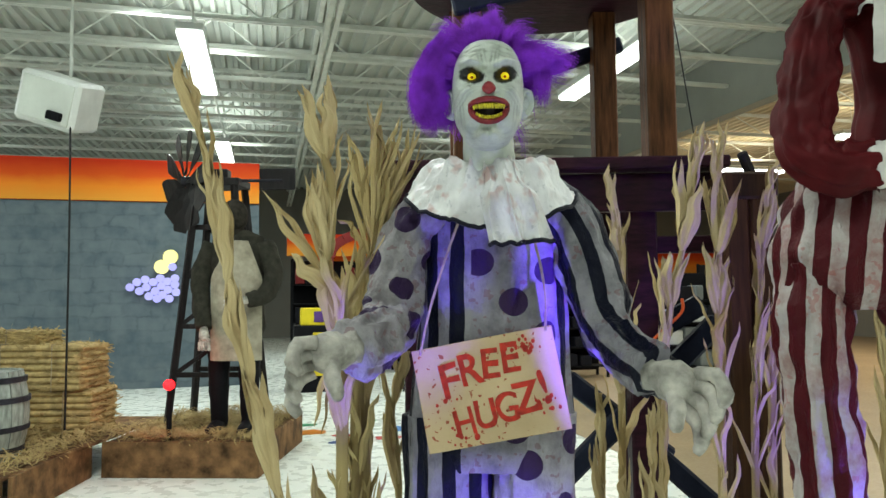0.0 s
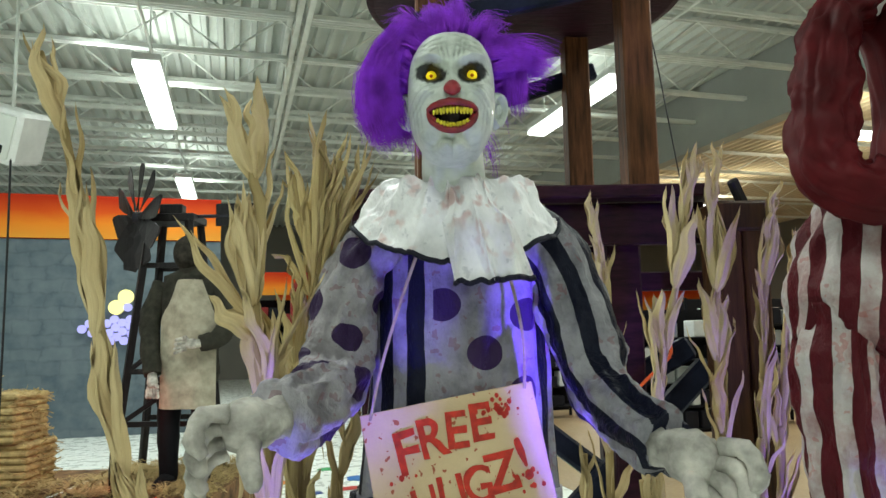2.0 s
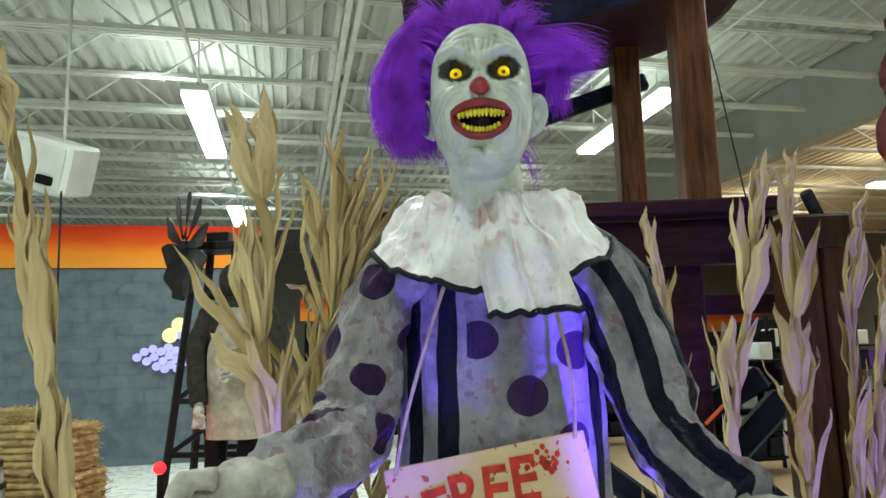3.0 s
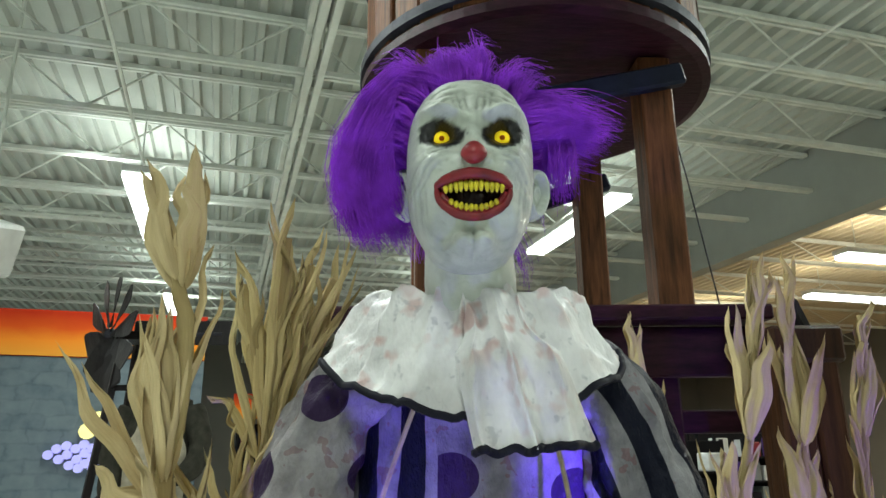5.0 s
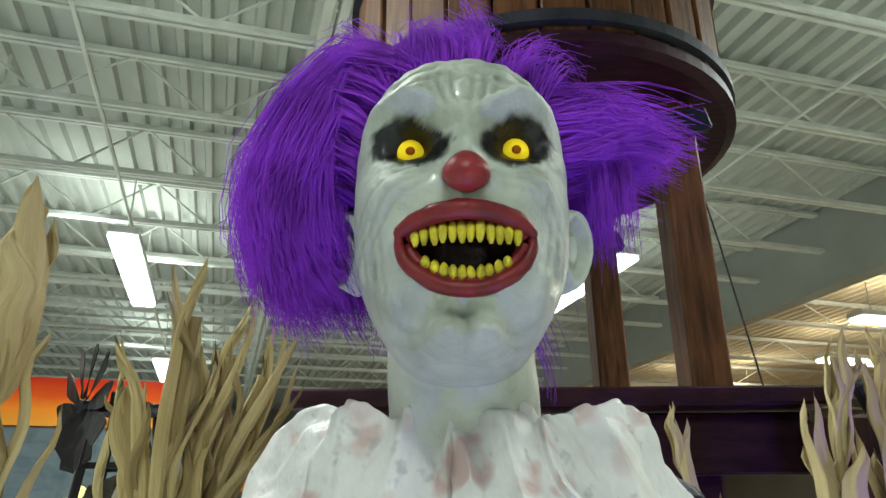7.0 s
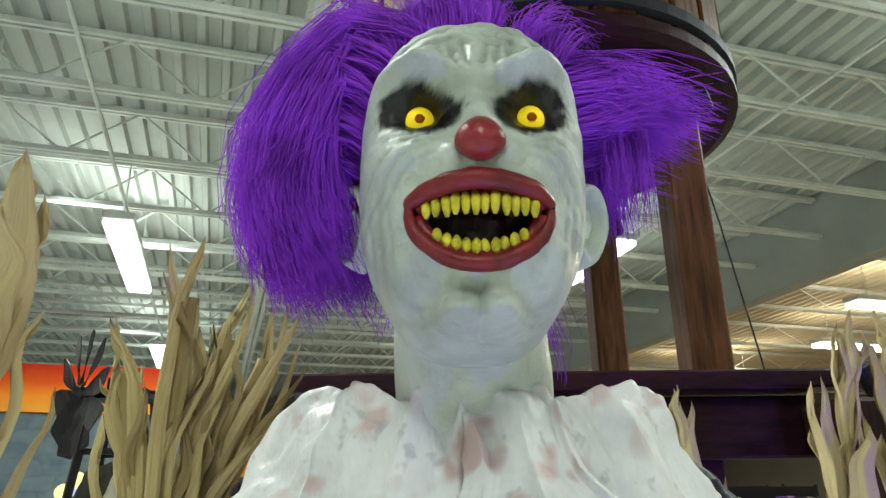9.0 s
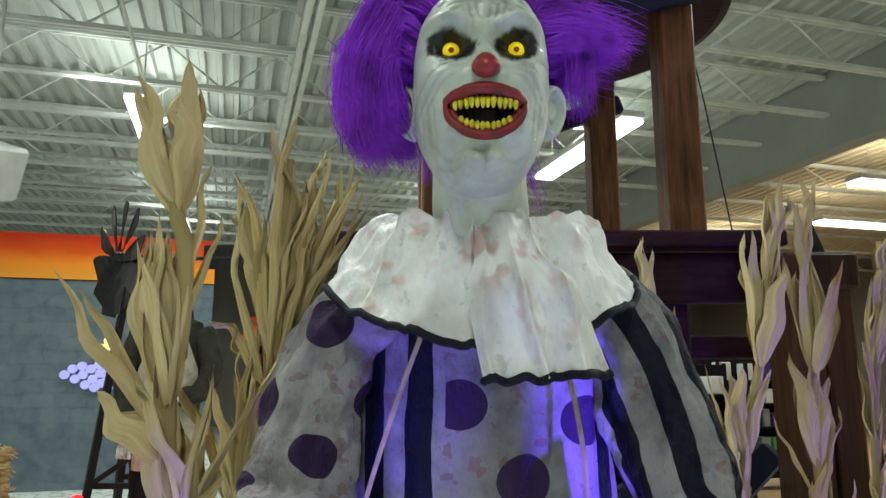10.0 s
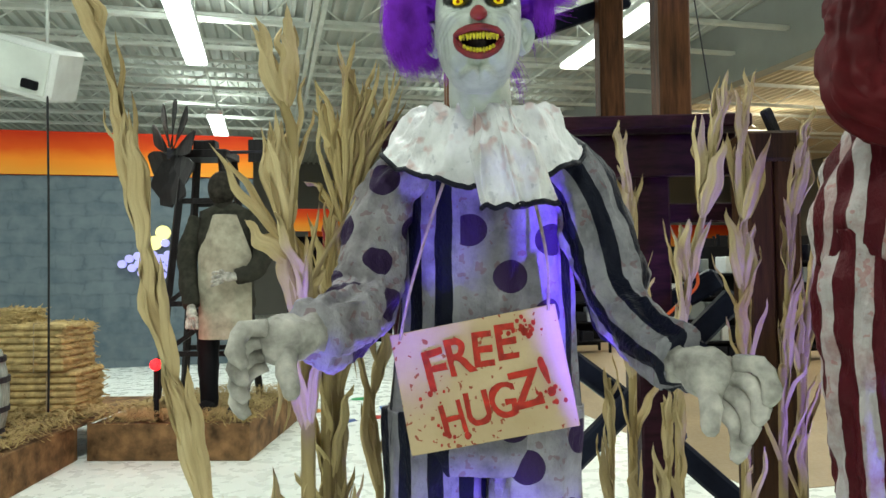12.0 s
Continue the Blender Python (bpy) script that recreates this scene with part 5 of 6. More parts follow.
    sl = [(0.445, 1.90, 1.640), (0.380, 1.89, 1.555), (0.342, 1.875, 1.45), (0.332, 1.82, 1.345), (0.312, 1.70, 1.305), (0.286, 1.59, 1.30)]
    tube(g, spline(sl, 100), [0.050 + 0.014 * abs(math.sin(math.pi * k / 99)) ** 0.7 for k in range(100)], 80, 12, wobble=crumple(2.0, 0.017, 1.6, 15))
    sr = [(0.685, 1.90, 1.640), (0.752, 1.89, 1.555), (0.788, 1.875, 1.45), (0.808, 1.82, 1.335), (0.838, 1.70, 1.275), (0.863, 1.612, 1.25)]
    tube(g, spline(sr, 100), [0.050 + 0.016 * math.sin(math.pi * min(1, k / 70)) ** 0.7 for k in range(100)], 80, 10, wobble=crumple(8.0, 0.015, 1.6, 15))
    glove_hand(g, (0.29, 1.585, 1.30), (0.245, 1.535, 1.295), (-0.75, -0.45, -0.25), (0.15, -0.55, 0.8), 14, (0.15, -0.2, -1), (0.03, -0.05, -0.06))
    glove_hand(g, (0.86, 1.62, 1.25), (0.895, 1.565, 1.235), (0.65, -0.55, -0.35), (0.35, -0.3, 0.85), 14, (-0.05, -0.2, -1), (-0.02, -0.05, -0.06))
    # wig: soft locks combed out from the hairline, on a cap
    ball(g, (HX, 1.738, 1.848), 0.1, 7, 32, squash=(0.80, 0.74, 1.05))
    r = random.Random(12)

    def lock(way, count, spread, fuzz):
        """One wavy lock of fine strands along the guide points."""
        guide = [Vector(p) for p in way]
        ph = r.uniform(0, 6.28)
        for _ in range(int(count * 1.35)):
            a, q = r.uniform(0, 6.28), math.sqrt(r.random())
            off = Vector((math.cos(a), r.uniform(-1, 1), math.sin(a))) * spread * q
            cut_at, own = r.uniform(0.66, 1.0), r.uniform(0, 6.28)
            fl = Vector((r.gauss(0, 1), r.gauss(0, 1), r.gauss(0, 1))) * fuzz
            pts = []
            for k, p in enumerate(spline(guide, 9)):
                s = k / 8
                w = Vector((0.5, 0.6, 0.5)) * (0.006 * math.sin(ph + s * 7) + 0.0022 * math.sin(own + s * 19)) * s
                pts.append(p + off * (0.55 + 0.75 * math.sin(math.pi * s * 0.8)) + fl * s * s + w)
            m = max(3, int(9 * cut_at))
            tube(g, pts[:m], [0.00062 - 0.00046 * k / (m - 1) for k in range(m)], 3, 7, cap=False)

    for k in range(120):         # the fuller side: out, over and down
        q = k / 119
        y = r.uniform(1.660, 1.80)
        th = math.radians(100 + 85 * q + r.uniform(-8, 8))
        root = (HX + 0.070 * math.cos(th), y, 1.845 + 0.090 * math.sin(th))
        out = r.uniform(0.096, 0.154) * (1 - 0.25 * abs(q - 0.45))
        end_z = 1.765 + 0.045 * (1 - q) + r.uniform(-0.022, 0.03)
        lock([root, (HX - 0.085 - 0.012 * q, y - 0.012, root[2] + 0.014), (HX - out, y, 1.880 - 0.055 * q + r.uniform(-0.01, 0.012)), (HX - out + 0.004, y + 0.006, (1.862 + end_z) / 2 - 0.02), (HX - out * r.uniform(0.72, 0.95), y + 0.012, end_z)], 62, 0.013, 0.009)
    for k in range(52):          # the other side: swept out to a point
        y = r.uniform(1.670, 1.79)
        th = math.radians(r.uniform(12, 62))
        root = (HX + 0.070 * math.cos(th), y, 1.845 + 0.090 * math.sin(th))
        out = r.uniform(0.110, 0.200)
        lock([root, (HX + 0.092, y, root[2] + 0.006), (HX + 0.5 * (out + 0.085), y + 0.004, 1.908 + r.uniform(-0.014, 0.014)), (HX + out, y + 0.012, 1.898 + r.uniform(-0.018, 0.018))], 58, 0.011, 0.008)
    for k in range(16):          # wisps hanging past the ear
        y = r.uniform(1.69, 1.76)
        x = HX + r.uniform(0.098, 0.128)
        lock([(HX + 0.074, y, 1.888), (x - 0.006, y, 1.892), (x, y + 0.004, 1.852), (x + r.uniform(-0.006, 0.010), y + 0.008, r.uniform(1.792, 1.825))], 26, 0.007, 0.004)
    for k in range(58):          # the crown
        x = r.uniform(-0.060, 0.060)
        top = r.uniform(0.035, 0.078) * (1 - 90 * x * x)
        y = r.uniform(1.655, 1.78)
        z = 1.934 - 5.0 * x * x
        lock([(HX + x, y, z), (HX + x * 1.15, y - 0.006, z + top * 0.5), (HX + x * 1.5 + r.uniform(-0.02, 0.02), y + 0.01, z + top), (HX + x * 1.9 + r.uniform(-0.03, 0.03), y + 0.03, z + top * 0.9)], 50, 0.011, 0.008)
    for k in range(26):          # the back
        a = r.uniform(-1.2, 1.2)
        x, z = HX + 0.06 * math.sin(a), r.uniform(1.79, 1.93)
        lock([(x, 1.80, z), (x + 0.03 * math.sin(a), 1.835, z + 0.01), (x + 0.05 * math.sin(a), 1.845, z - 0.03), (x + 0.05 * math.sin(a), 1.84, z - 0.07)], 24, 0.014, 0.006)
    # the head sits a little lower on the neck
    for k, (px, py, pz) in enumerate(g.v):
        if pz > 1.68:
            t = min(1.0, (pz - 1.68) / 0.05)
            g.v[k] = (px, py, pz - 0.011 * t * t * (3 - 2 * t))
    mats = [M[k] for k in ("skin", "nose", "lip", "mouth", "tooth", "eye", "pupil", "wig", "ruff", "trim_black", "stripe", "dots_front", "dots_arm", "dots_leg", "glove")]
    solid("clown_mannequin", g, mats, "clown mannequin with purple wig, white ruff and striped dotted costume", "mannequin", smooth=True)


build_clown()


def build_red_clown():
    g = Geo()
    # slots: 0 maroon, 1 stripes, 2 white cloth, 3 glove, 4 black
    rows = [(1.58, 1.99, 2.15, 0.06, 0.06), (1.58, 1.98, 2.10, 0.16, 0.09), (1.60, 1.97, 2.0, 0.150, 0.11), (1.60, 1.97, 1.85, 0.135, 0.115), (1.58, 1.97, 1.74, 0.135, 0.115), (1.50, 1.97, 1.64, 0.155, 0.12)]
    rings(g, rows, 90, lambda u: 0, crumple(3, 0.008, 2.5, 9), 1.6)
    rows = [(1.47, 1.965, 1.70, 0.14, 0.115), (1.45, 1.96, 1.60, 0.175, 0.13), (1.435, 1.96, 1.48, 0.195, 0.135), (1.44, 1.97, 1.40, 0.185, 0.12), (1.45, 1.98, 1.36, 0.15, 0.09)]
    rings(g, rows, 120, lambda u: 1, crumple(6, 0.017, 3, 14), 1.0)
    tube(g, spline([(1.335, 1.96, 1.46), (1.318, 1.95, 1.24), (1.345, 1.96, 0.95), (1.36, 1.98, 0.5), (1.36, 1.99, 0.08)], 90), [0.084 - 0.00025 * k for k in range(90)], 80, 1, wobble=crumple(1, 0.017, 2.2, 14))
    tube(g, spline([(1.56, 2.0, 1.46), (1.70, 2.03, 1.2), (1.82, 2.06, 0.9), (1.86, 2.08, 0.08)], 70), [0.10 - 0.0004 * k for k in range(70)], 60, 0, wobble=crumple(4, 0.010, 2.2, 12))
    for x, y in ((1.36, 1.93), (1.87, 2.02)):
        tube(g, spline([(x, y + 0.14, 0.055), (x, y + 0.04, 0.06), (x, y - 0.08, 0.05), (x, y - 0.17, 0.045)], 12), [0.03] + [0.05] * 4 + [0.055, 0.06, 0.06, 0.06, 0.05, 0.04, 0.02], 14, 4, flat=0.75)
    tube(g, spline([(1.44, 1.95, 2.10), (1.345, 1.92, 2.04), (1.295, 1.88, 1.88), (1.265, 1.84, 1.73), (1.31, 1.80, 1.668), (1.385, 1.78, 1.675)], 80), [0.046 + 0.010 * math.sin(k / 80 * 3.1) for k in range(80)], 60, 0, wobble=crumple(2, 0.018, 2.2, 20))
    tube(g, spline([(1.69, 1.97, 2.06), (1.76, 1.93, 1.93), (1.78, 1.88, 1.80), (1.70, 1.80, 1.72), (1.60, 1.78, 1.72)], 60), 0.066, 50, 0, wobble=crumple(7, 0.012, 1.8, 20))
    tube(g, spline([(1.375, 1.785, 1.668), (1.41, 1.775, 1.678), (1.45, 1.77, 1.69)], 10), [0.045, 0.05, 0.052, 0.05, 0.05, 0.048, 0.045, 0.042, 0.04, 0.036], 24, 2, wobble=crumple(9, 0.006, 2, 60))
    glove_hand(g, (1.44, 1.775, 1.69), (1.475, 1.76, 1.70), (0.9, -0.2, 0.25), (-0.1, -0.3, 0.9), 3, (0.2, -0.6, -0.4), (0.02, -0.02, 0.06))
    cv, n1, n2 = [], 20, 160
    for i in range(n1 + 1):
        s = i / n1
        for k in range(n2 + 1):
            a = -math.pi + 2 * math.pi * k / n2
            fold = 0.014 * s * math.sin(a * 12 + wave(a * 2, s)) + 0.008 * wave(math.sin(a) * 5, math.cos(a) * 5, s * 5)
            r_ = 0.05 + 0.115 * s + fold
            cv.append((1.57 + r_ * math.sin(a), 1.96 - r_ * math.cos(a), 2.13 + 0.02 * math.sin(3 * s) - 0.10 * s ** 1.6 * (0.4 + 0.8 * max(0, math.cos(a))) + fold))
    w = n2 + 1
    g.add(cv, [(i * w + k, (i + 1) * w + k, (i + 1) * w + k + 1, i * w + k + 1) for i in range(n1) for k in range(n2)], 2)
    jv = []
    for i in range(31):
        s = i / 30
        for k in range(25):
            t = k / 12 - 1
            jv.append((1.495 + 0.02 * s + t * (0.07 + 0.02 * s), 1.835 - 0.03 * (1 - t * t) + 0.012 * math.sin(t * 7 + s) + 0.008 * wave(t * 3, s * 5), 2.09 - 0.17 * s + 0.02 * wave(t * 3, s * 2)))
    g.add(jv, [(i * 25 + k, i * 25 + k + 1, (i + 1) * 25 + k + 1, (i + 1) * 25 + k) for i in range(30) for k in range(24)], 2)
    bv = []
    for i in range(25):
        s = i / 24
        for k in range(21):
            t = k / 10 - 1
            bv.append((1.525 + 0.01 * s + t * (0.06 + 0.02 * math.sin(3 * s)), 1.81 - 0.02 * (1 - t * t) + 0.012 * math.sin(t * 6 + 2 * s), 1.945 - 0.21 * s + 0.03 * t * s))
    g.add(bv, [(i * 21 + k, i * 21 + k + 1, (i + 1) * 21 + k + 1, (i + 1) * 21 + k) for i in range(24) for k in range(20)], 3)
    tube(g, [(1.53, 1.98, 2.10), (1.53, 1.95, 2.2)], 0.055, 24, 2)
    ball(g, (1.53, 1.93, 2.29), 0.1, 2, 28, squash=(0.78, 0.95, 1.2))
    solid("red_clown_mannequin", g, [M[k] for k in ("maroon", "red_stripe", "white_cloth", "blue_glove", "black")], "mannequin in dark red jacket and red-and-white striped trousers", "mannequin", smooth=True)


build_red_clown()


def build_butcher():
    g = Geo()
    # slots: 0 coat, 1 apron, 2 sackcloth, 3 black, 4 glove
    x0, y0 = -1.50, 6.30
    rings(g, [(x0, y0, 1.98, 0.08, 0.07), (x0, y0, 1.92, 0.22, 0.12), (x0, y0, 1.75, 0.24, 0.15), (x0, y0, 1.45, 0.22, 0.15), (x0, y0, 1.15, 0.23, 0.15), (x0, y0, 1.05, 0.20, 0.12)], 60, lambda u: 0, crumple(1, 0.012, 2.5, 9))
    vs = []
    for i in range(31):
        s = i / 30
        hw = 0.10 + 0.12 * min(1, s * 3.2)
        for k in range(21):
            t = k / 10 - 1
            vs.append((x0 + 0.02 + t * hw, y0 - 0.16 - 0.03 * (1 - t * t) + 0.012 * math.sin(t * 6 + s * 2) * s + 0.05 * t * t, 1.88 - 1.0 * s))
    g.add(vs, [(i * 21 + k, i * 21 + k + 1, (i + 1) * 21 + k + 1, (i + 1) * 21 + k) for i in range(30) for k in range(20)], 1)
    ball(g, (x0 - 0.02, y0 - 0.05, 2.10), 0.125, 2, 24, squash=(0.9, 1.0, 1.15))
    tube(g, [(x0 - 0.01, y0 - 0.03, 1.9), (x0 - 0.02, y0 - 0.04, 2.02)], 0.075, 16, 2)
    tube(g, spline([(x0 - 0.22, y0, 1.86), (x0 - 0.30, y0 - 0.05, 1.6), (x0 - 0.27, y0 - 0.12, 1.32), (x0 - 0.22, y0 - 0.2, 1.15)], 30), [0.085 - 0.0008 * k for k in range(30)], 24, 0, wobble=crumple(2, 0.012))
    tube(g, spline([(x0 + 0.22, y0, 1.86), (x0 + 0.32, y0 - 0.05, 1.6), (x0 + 0.28, y0 - 0.18, 1.42), (x0 + 0.16, y0 - 0.25, 1.38)], 30), [0.085 - 0.0008 * k for k in range(30)], 24, 0, wobble=crumple(3, 0.012))
    glove_hand(g, (x0 - 0.22, y0 - 0.2, 1.16), (x0 - 0.20, y0 - 0.24, 1.08), (0.1, -0.2, -1), (0.9, -0.3, 0), 4, (0.2, -0.5, -0.9), (0.05, -0.03, -0.02))
    glove_hand(g, (x0 + 0.17, y0 - 0.25, 1.38), (x0 + 0.09, y0 - 0.28, 1.38), (-1, -0.2, -0.1), (0.1, -0.1, 0.9), 4, (-0.7, -0.6, -0.3), (-0.02, -0.04, 0.05))
    for s in (-1, 1):
        x = x0 - 0.02 + 0.13 * s
        tube(g, spline([(x, y0, 1.12), (x, y0 - 0.02, 0.75), (x, y0, 0.33)], 24), [0.10 - 0.0015 * k for k in range(24)], 24, 3, wobble=crumple(4 + s, 0.01))
        tube(g, spline([(x, y0 + 0.08, 0.33), (x, y0 - 0.04, 0.34), (x, y0 - 0.17, 0.32), (x, y0 - 0.25, 0.31)], 10), [0.03, 0.055, 0.06, 0.06, 0.058, 0.056, 0.052, 0.048, 0.04, 0.02], 14, 3, flat=0.8)
    solid("butcher_mannequin", g, [M[k] for k in ("coat", "apron", "sack", "black", "glove")], "sack-hooded mannequin in dark coat and soiled canvas apron", "mannequin", smooth=True)


build_butcher()

# ---- cardboard sign ----
TL, TR, BL, BR = Vector((0.374, 1.812, 1.278)), Vector((0.689, 1.805, 1.333)), Vector((0.425, 1.795, 1.056)), Vector((0.728, 1.79, 1.114))
sx = ((TR - TL) + (BR - BL)) / 2
sz = ((TL - BL) + (TR - BR)) / 2
SW, SH = sx.length, sz.length
sx.normalize()
sy = sz.normalized().cross(sx).normalized()
szn = sx.cross(sy).normalized()
SM = Matrix.Translation((TL + TR + BL + BR) / 4) @ Matrix((sx, sy, szn)).transposed().to_4x4()
sign = thing("cardboard_sign", (0.555, 1.80, 1.05), "tan cardboard sign with red painted words and spatters", "sign")
part("board", cbox(Geo(), (SW, 0.005, SH), SM, 0.0015), M["card"], sign)


def letter(ch, x, z, h, turn, wide=1.0):
    cu = bpy.data.curves.new("letter", "FONT")
    cu.body, cu.size, cu.align_x, cu.align_y = ch, 1.0, "CENTER", "CENTER"
    cu.offset, cu.extrude, cu.resolution_u = 0.018, 0.0, 6
    ob = new("letter", cu)
    me = bpy.data.meshes.new_from_object(ob.evaluated_get(bpy.context.evaluated_depsgraph_get()))
    bpy.data.objects.remove(ob)
    k = h / 0.70
    m = SM @ Matrix.Translation((x, -0.0045, z)) @ pose(0, 0, 0, 90, 0, 0) @ pose(0, 0, 0, 0, 0, turn) @ Matrix.Diagonal((k * wide, k, 1, 1))
    g = Geo()
    vs = []
    for q in me.vertices:
        p = q.co.copy()
        p.x += 0.035 * wave(p.x * 5 + x * 40, p.y * 5, z * 30)
        p.y += 0.035 * wave(p.y * 5 - x * 40, p.x * 5, 3.0)
        vs.append(m @ p)
    g.add(vs, [tuple(f.vertices) for f in me.polygons])
    bpy.data.meshes.remove(me)
    return part("letter", g, M["paint_red"], sign)


for ch, x, z, h, turn, wide in (("F", -0.085, 0.030, 0.074, 4, 0.95), ("R", -0.038, 0.047, 0.066, 2, 0.95), ("E", 0.008, 0.052, 0.064, -4, 0.95), ("E", 0.053, 0.057, 0.066, -2, 0.95),
                                ("H", -0.068, -0.062, 0.058, 6, 0.85), ("U", -0.020, -0.052, 0.060, 2, 0.85), ("G", 0.028, -0.046, 0.062, -2, 0.85), ("Z", 0.073, -0.034, 0.066, 4, 0.95), ("!", 0.115, -0.018, 0.072, 8, 0.9)):
    letter(ch, x, z, h, turn, wide)
dr = random.Random(8)
for x, z, n in ((0.085, 0.075, 46), (-0.07, -0.085, 14), (0.11, -0.05, 18), (-0.1, -0.01, 10)):
    g = Geo()
    for _ in range(n):
        px, pz = x + dr.gauss(0, 0.016), z + dr.gauss(0, 0.010)
        if abs(px) > SW / 2 - 0.006 or abs(pz) > SH / 2 - 0.006:
            continue
        rad = abs(dr.gauss(0.0016, 0.0016)) + 0.0006
        ring = [SM @ Vector((px + rad * math.cos(a) * (1 + 0.3 * wave(a, px * 90)), -0.0040, pz + rad * 1.2 * math.sin(a))) for a in (2 * math.pi * k / 9 for k in range(9))]
        g.add(ring, [tuple(range(9))])
    tagged(part("paint_spatter", g, M["paint_red"], sign), kind="stuff")
part("cord", tube(Geo(), spline([SM @ Vector((-SW / 2 + 0.018, -0.004, SH / 2 - 0.012)), (0.42, 1.79, 1.36), (0.455, 1.77, 1.47), (0.49, 1.73, 1.56)], 20), 0.0032, 6), M["rope"], sign)
part("cord", tube(Geo(), spline([SM @ Vector((SW / 2 - 0.015, -0.004, SH / 2 - 0.010)), (0.675, 1.79, 1.40), (0.66, 1.76, 1.48), (0.635, 1.72, 1.56)], 20), 0.0032, 6), M["rope"], sign)

# ---- shop goods in the distance ----
def rack(u0, u1, v, rz, tiers, seed, label, palette, top=2.1):
    r = random.Random(seed)
    t = thing("display_rack", st((u0 + u1) / 2, v, 0), label, "display rack", "display racks")
    for u in (u0, u1):
        for dv in (-0.2, 0.2):
            part("upright", sbox(u - 0.02, u + 0.02, v + dv - 0.02, v + dv + 0.02, 0, top), M["black"], t)
    part("back_panel", sbox(u0, u1, v + 0.16, v + 0.18, 0.1, top - 0.02), M["black"], t)
    for k in range(tiers):
        z = 0.18 + (top - 0.3) * k / tiers
        part("shelf", sbox(u0, u1, v - 0.22, v + 0.15, z, z + 0.025), M["black"], t)
        u = u0 + 0.06
        while u < u1 - 0.16:
            w, h = r.uniform(0.10, 0.22), r.uniform(0.16, (top - 0.3) / tiers - 0.06)
            if r.random() < 0.85:
                b = solid("packed_costume" if r.random() < 0.5 else "mask_box", sbox(u, u + w, v - 0.20, v + 0.02, z + 0.026, z + 0.026 + h, 0.012), palette[r.randrange(len(palette))], "small boxed goods on a black display rack", "boxed goods", "boxed goods")
            u += w + r.uniform(0.01, 0.06)
    return t


GOODS = [plain("goods_red", (0.22, 0.03, 0.03), 0.5), plain("goods_dark", (0.012, 0.012, 0.017), 0.5), plain("goods_white", (0.55, 0.56, 0.55), 0.5), plain("goods_violet", (0.10, 0.05, 0.2), 0.5), plain("goods_green", (0.06, 0.2, 0.06), 0.5), plain("goods_grey", (0.2, 0.22, 0.22), 0.5)]
rack(1.0, 2.9, 13.6, 0, 5, 1, "black display rack half full of boxed goods", GOODS[:2] + GOODS[1:2] * 3, 2.1)
rack(3.1, 5.0, 14.2, 0, 5, 2, "black display rack half full of boxed goods", GOODS[:4] + GOODS[1:2] * 2, 2.1)
rack(5.1, 6.7, 8.4, 0, 5, 3, "black display rack with white boxed masks", [GOODS[1], GOODS[2], GOODS[2], GOODS[1], GOODS[5]], 1.7)
rack(7.2, 9.0, 9.6, 0, 5, 4, "black display rack with mixed boxed goods", GOODS, 1.9)
rack(9.4, 11.4, 8.2, 0, 5, 5, "black display rack with mixed boxed goods", GOODS, 1.8)
rack(6.6, 8.6, 15.0, 0, 5, 6, "black display rack with mixed boxed goods", GOODS, 2.0)
rack(8.9, 10.7, 12.6, 0, 5, 7, "black display rack with mixed boxed goods", GOODS, 2.0)
rack(11.6, 13.6, 10.2, 0, 5, 8, "black display rack with mixed boxed goods", GOODS, 1.9)
rack(4.4, 6.2, 11.6, 0, 5, 9, "black display rack with white boxed masks", [GOODS[1], GOODS[2], GOODS[1]], 1.9)
sheet(2.0, 18.8, 25.6, 2.2, 3.1, M["sunset"], "sunset_banner", "orange banner along the far wall", "banner")
sheet(0.9, 3.0, 13.3, 2.15, 2.55, M["sunset"], "sunset_banner", "orange and red printed header above a rack", "banner")
arch = Geo()
for k in range(12):
    a0, a1 = math.pi * k / 12, math.pi * (k + 1) / 12
    beam(arch, st(2.3 - 0.75 * math.cos(a0), 11.9, 2.05 + 0.42 * math.sin(a0)), st(2.3 - 0.75 * math.cos(a1), 11.9, 2.05 + 0.42 * math.sin(a1)), 0.08, 0.16, 0.01)
for s in (-1, 1):
    beam(arch, st(2.3 + 0.75 * s, 11.9, 0), st(2.3 + 0.75 * s, 11.9, 2.06), 0.1, 0.1, 0.01)
solid("display_arch", arch, GOODS[0], "dark red display arch before the racks", "arch")
kiosk = thing("sale_box", st(1.25, 11.1, 0), "black sale box with yellow lettering bars on the floor", "display box")
part("box_body", sbox(0.95, 1.75, 10.95, 11.55, 0.0, 0.98, 0.01), M["black"], kiosk)
for u0, u1, z0, z1 in ((1.22, 1.52, 0.84, 0.88), (1.22, 1.27, 0.74, 0.86), (1.22, 1.52, 0.71, 0.75), (1.47, 1.52, 0.60, 0.73), (1.22, 1.52, 0.58, 0.62), (1.1, 1.6, 0.24, 0.32)):
    part("letter_bar", sbox(u0, u1, 10.938, 10.948, z0, z1, 0.002), M["yellow"], kiosk)
tub = thing("yellow_tub", st(1.3, 11.2, 0.98), "yellow and violet printed carton on the sale box", "carton")
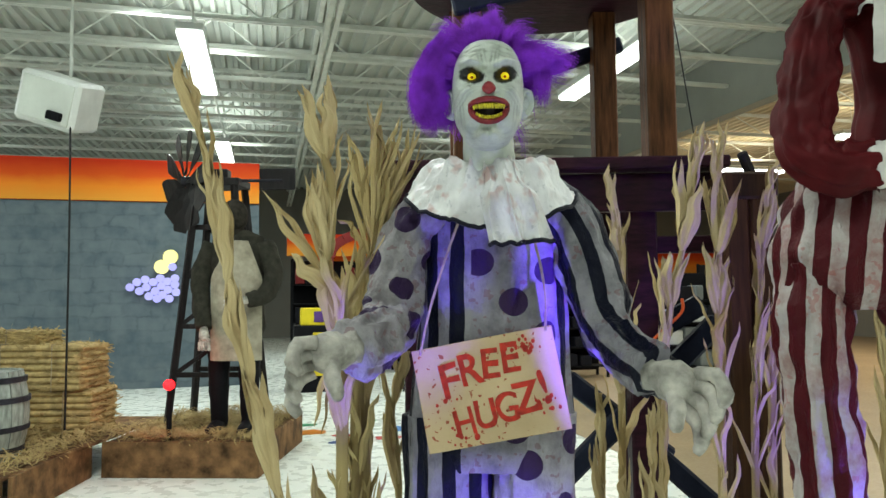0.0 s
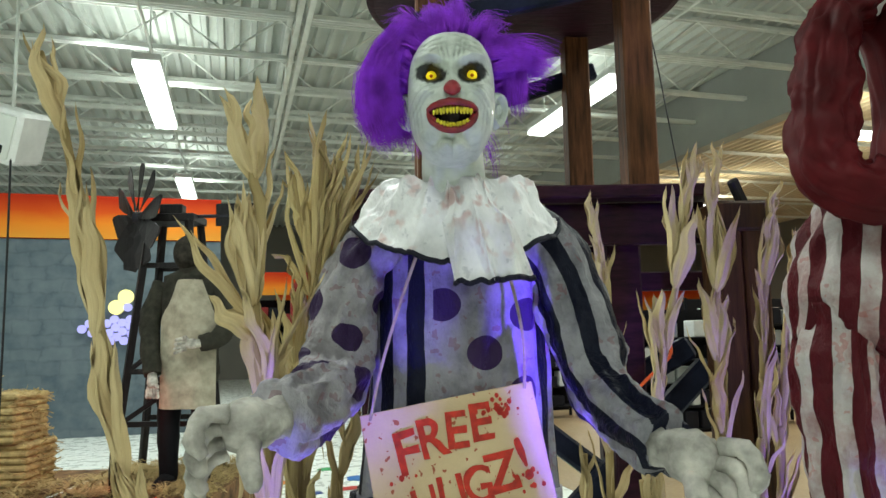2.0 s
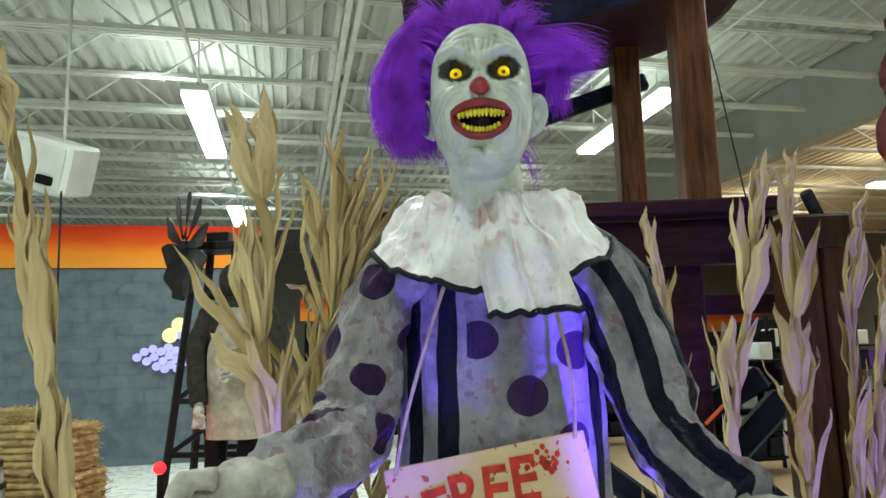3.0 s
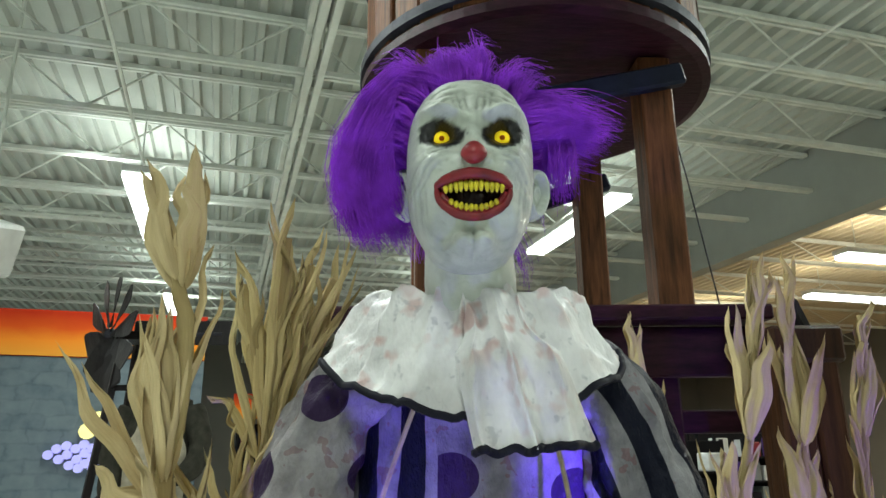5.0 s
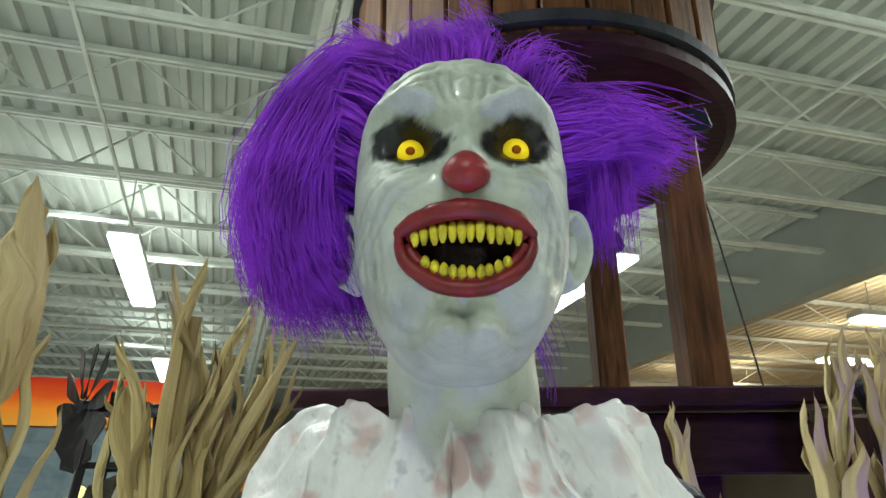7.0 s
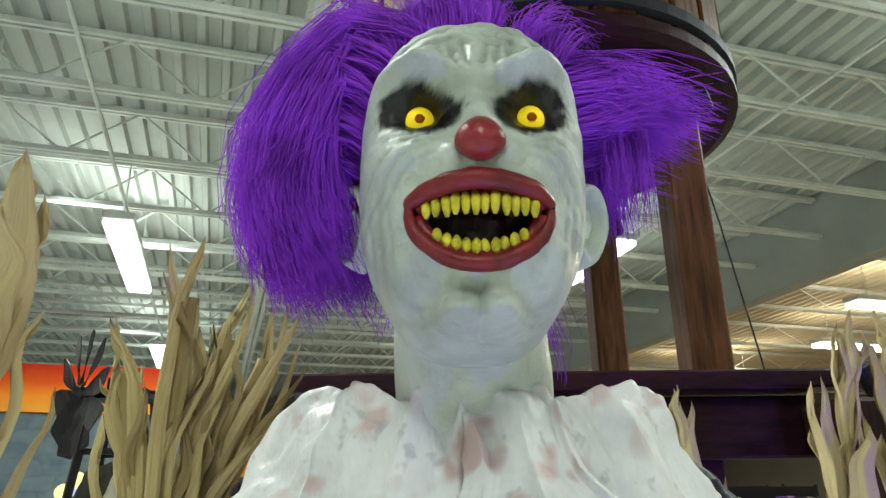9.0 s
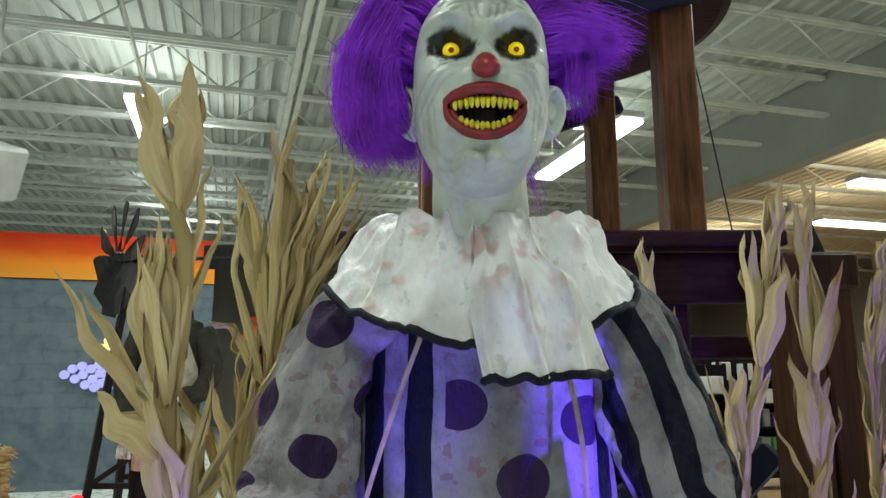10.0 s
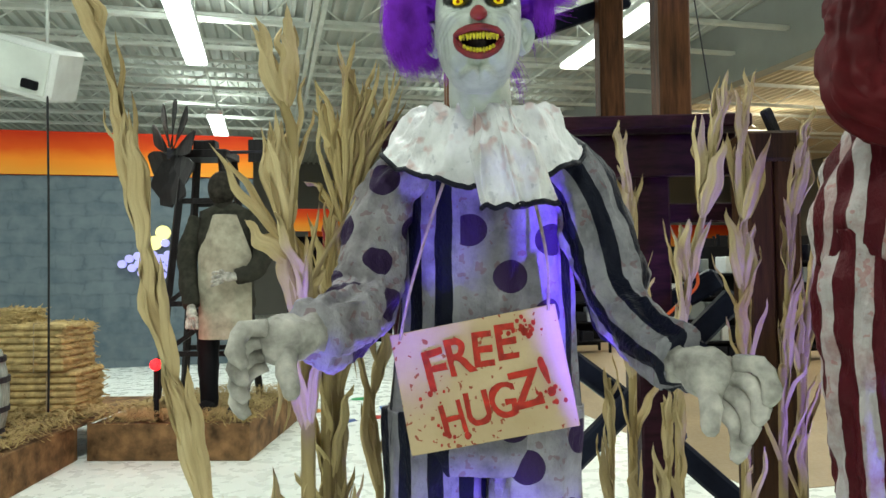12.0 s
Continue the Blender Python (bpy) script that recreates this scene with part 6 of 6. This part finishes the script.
part("carton_body", sbox(1.05, 1.62, 11.0, 11.4, 0.981, 1.24, 0.01), M["yellow"], tub)
part("print_panel", sbox(1.24, 1.55, 10.99, 10.997, 1.03, 1.19, 0.002), GOODS[3], tub, "violet printed panel")
for u0, z0, w, h in ((2.35, 0.9, 0.26, 0.09), (2.35, 0.72, 0.36, 0.06), (2.45, 1.35, 0.16, 0.16)):
    ps = thing("price_sign", st(u0 + w / 2, 10.61, 0), "small yellow price sign on a black stand", "price sign", "price signs")
    part("plate", sbox(u0, u0 + w, 10.6, 10.62, z0, z0 + h, 0.003), M["yellow"], ps)
    part("stand", sbox(u0 + w / 2 - 0.012, u0 + w / 2 + 0.012, 10.622, 10.64, 0, z0 + h), M["black"], ps)
# coloured floor graphics
for k, (u, v, w, h, c) in enumerate(((0.95, 8.2, 0.30, 0.10, (0.02, 0.25, 0.12)), (1.0, 7.75, 0.36, 0.16, (0.62, 0.20, 0.02)), (1.3, 7.5, 0.2, 0.07, (0.5, 0.04, 0.03)), (1.3, 7.15, 0.3, 0.1, (0.03, 0.08, 0.3)), (1.9, 7.7, 0.32, 0.16, (0.04, 0.18, 0.5)), (1.65, 8.3, 0.25, 0.1, (0.04, 0.35, 0.12)), (1.75, 7.25, 0.28, 0.1, (0.5, 0.05, 0.04)), (2.2, 7.3, 0.3, 0.12, (0.5, 0.42, 0.04)))):
    g = Geo()
    ring = []
    for q in range(28):
        a = 2 * math.pi * q / 28
        rr2 = 1 + 0.45 * wave(math.cos(a) * 2.2, math.sin(a) * 2.2, k * 5.0)
        ring.append(st(u + w / 2 * rr2 * math.cos(a), v + h / 2 * rr2 * math.sin(a) * 1.6, 0.005))
    base = [p - Vector((0, 0, 0.004)) for p in ring]
    g.add(ring + base, [tuple(range(28))] + [(q, q + 28, (q + 1) % 28 + 28, (q + 1) % 28) for q in range(28)])
    solid("floor_graphic", g, plain("floor_paint_%s" % "abcdefgh"[k], c, 0.35), "bright paint-splash graphic stuck on the floor", "floor graphic", "floor graphics")
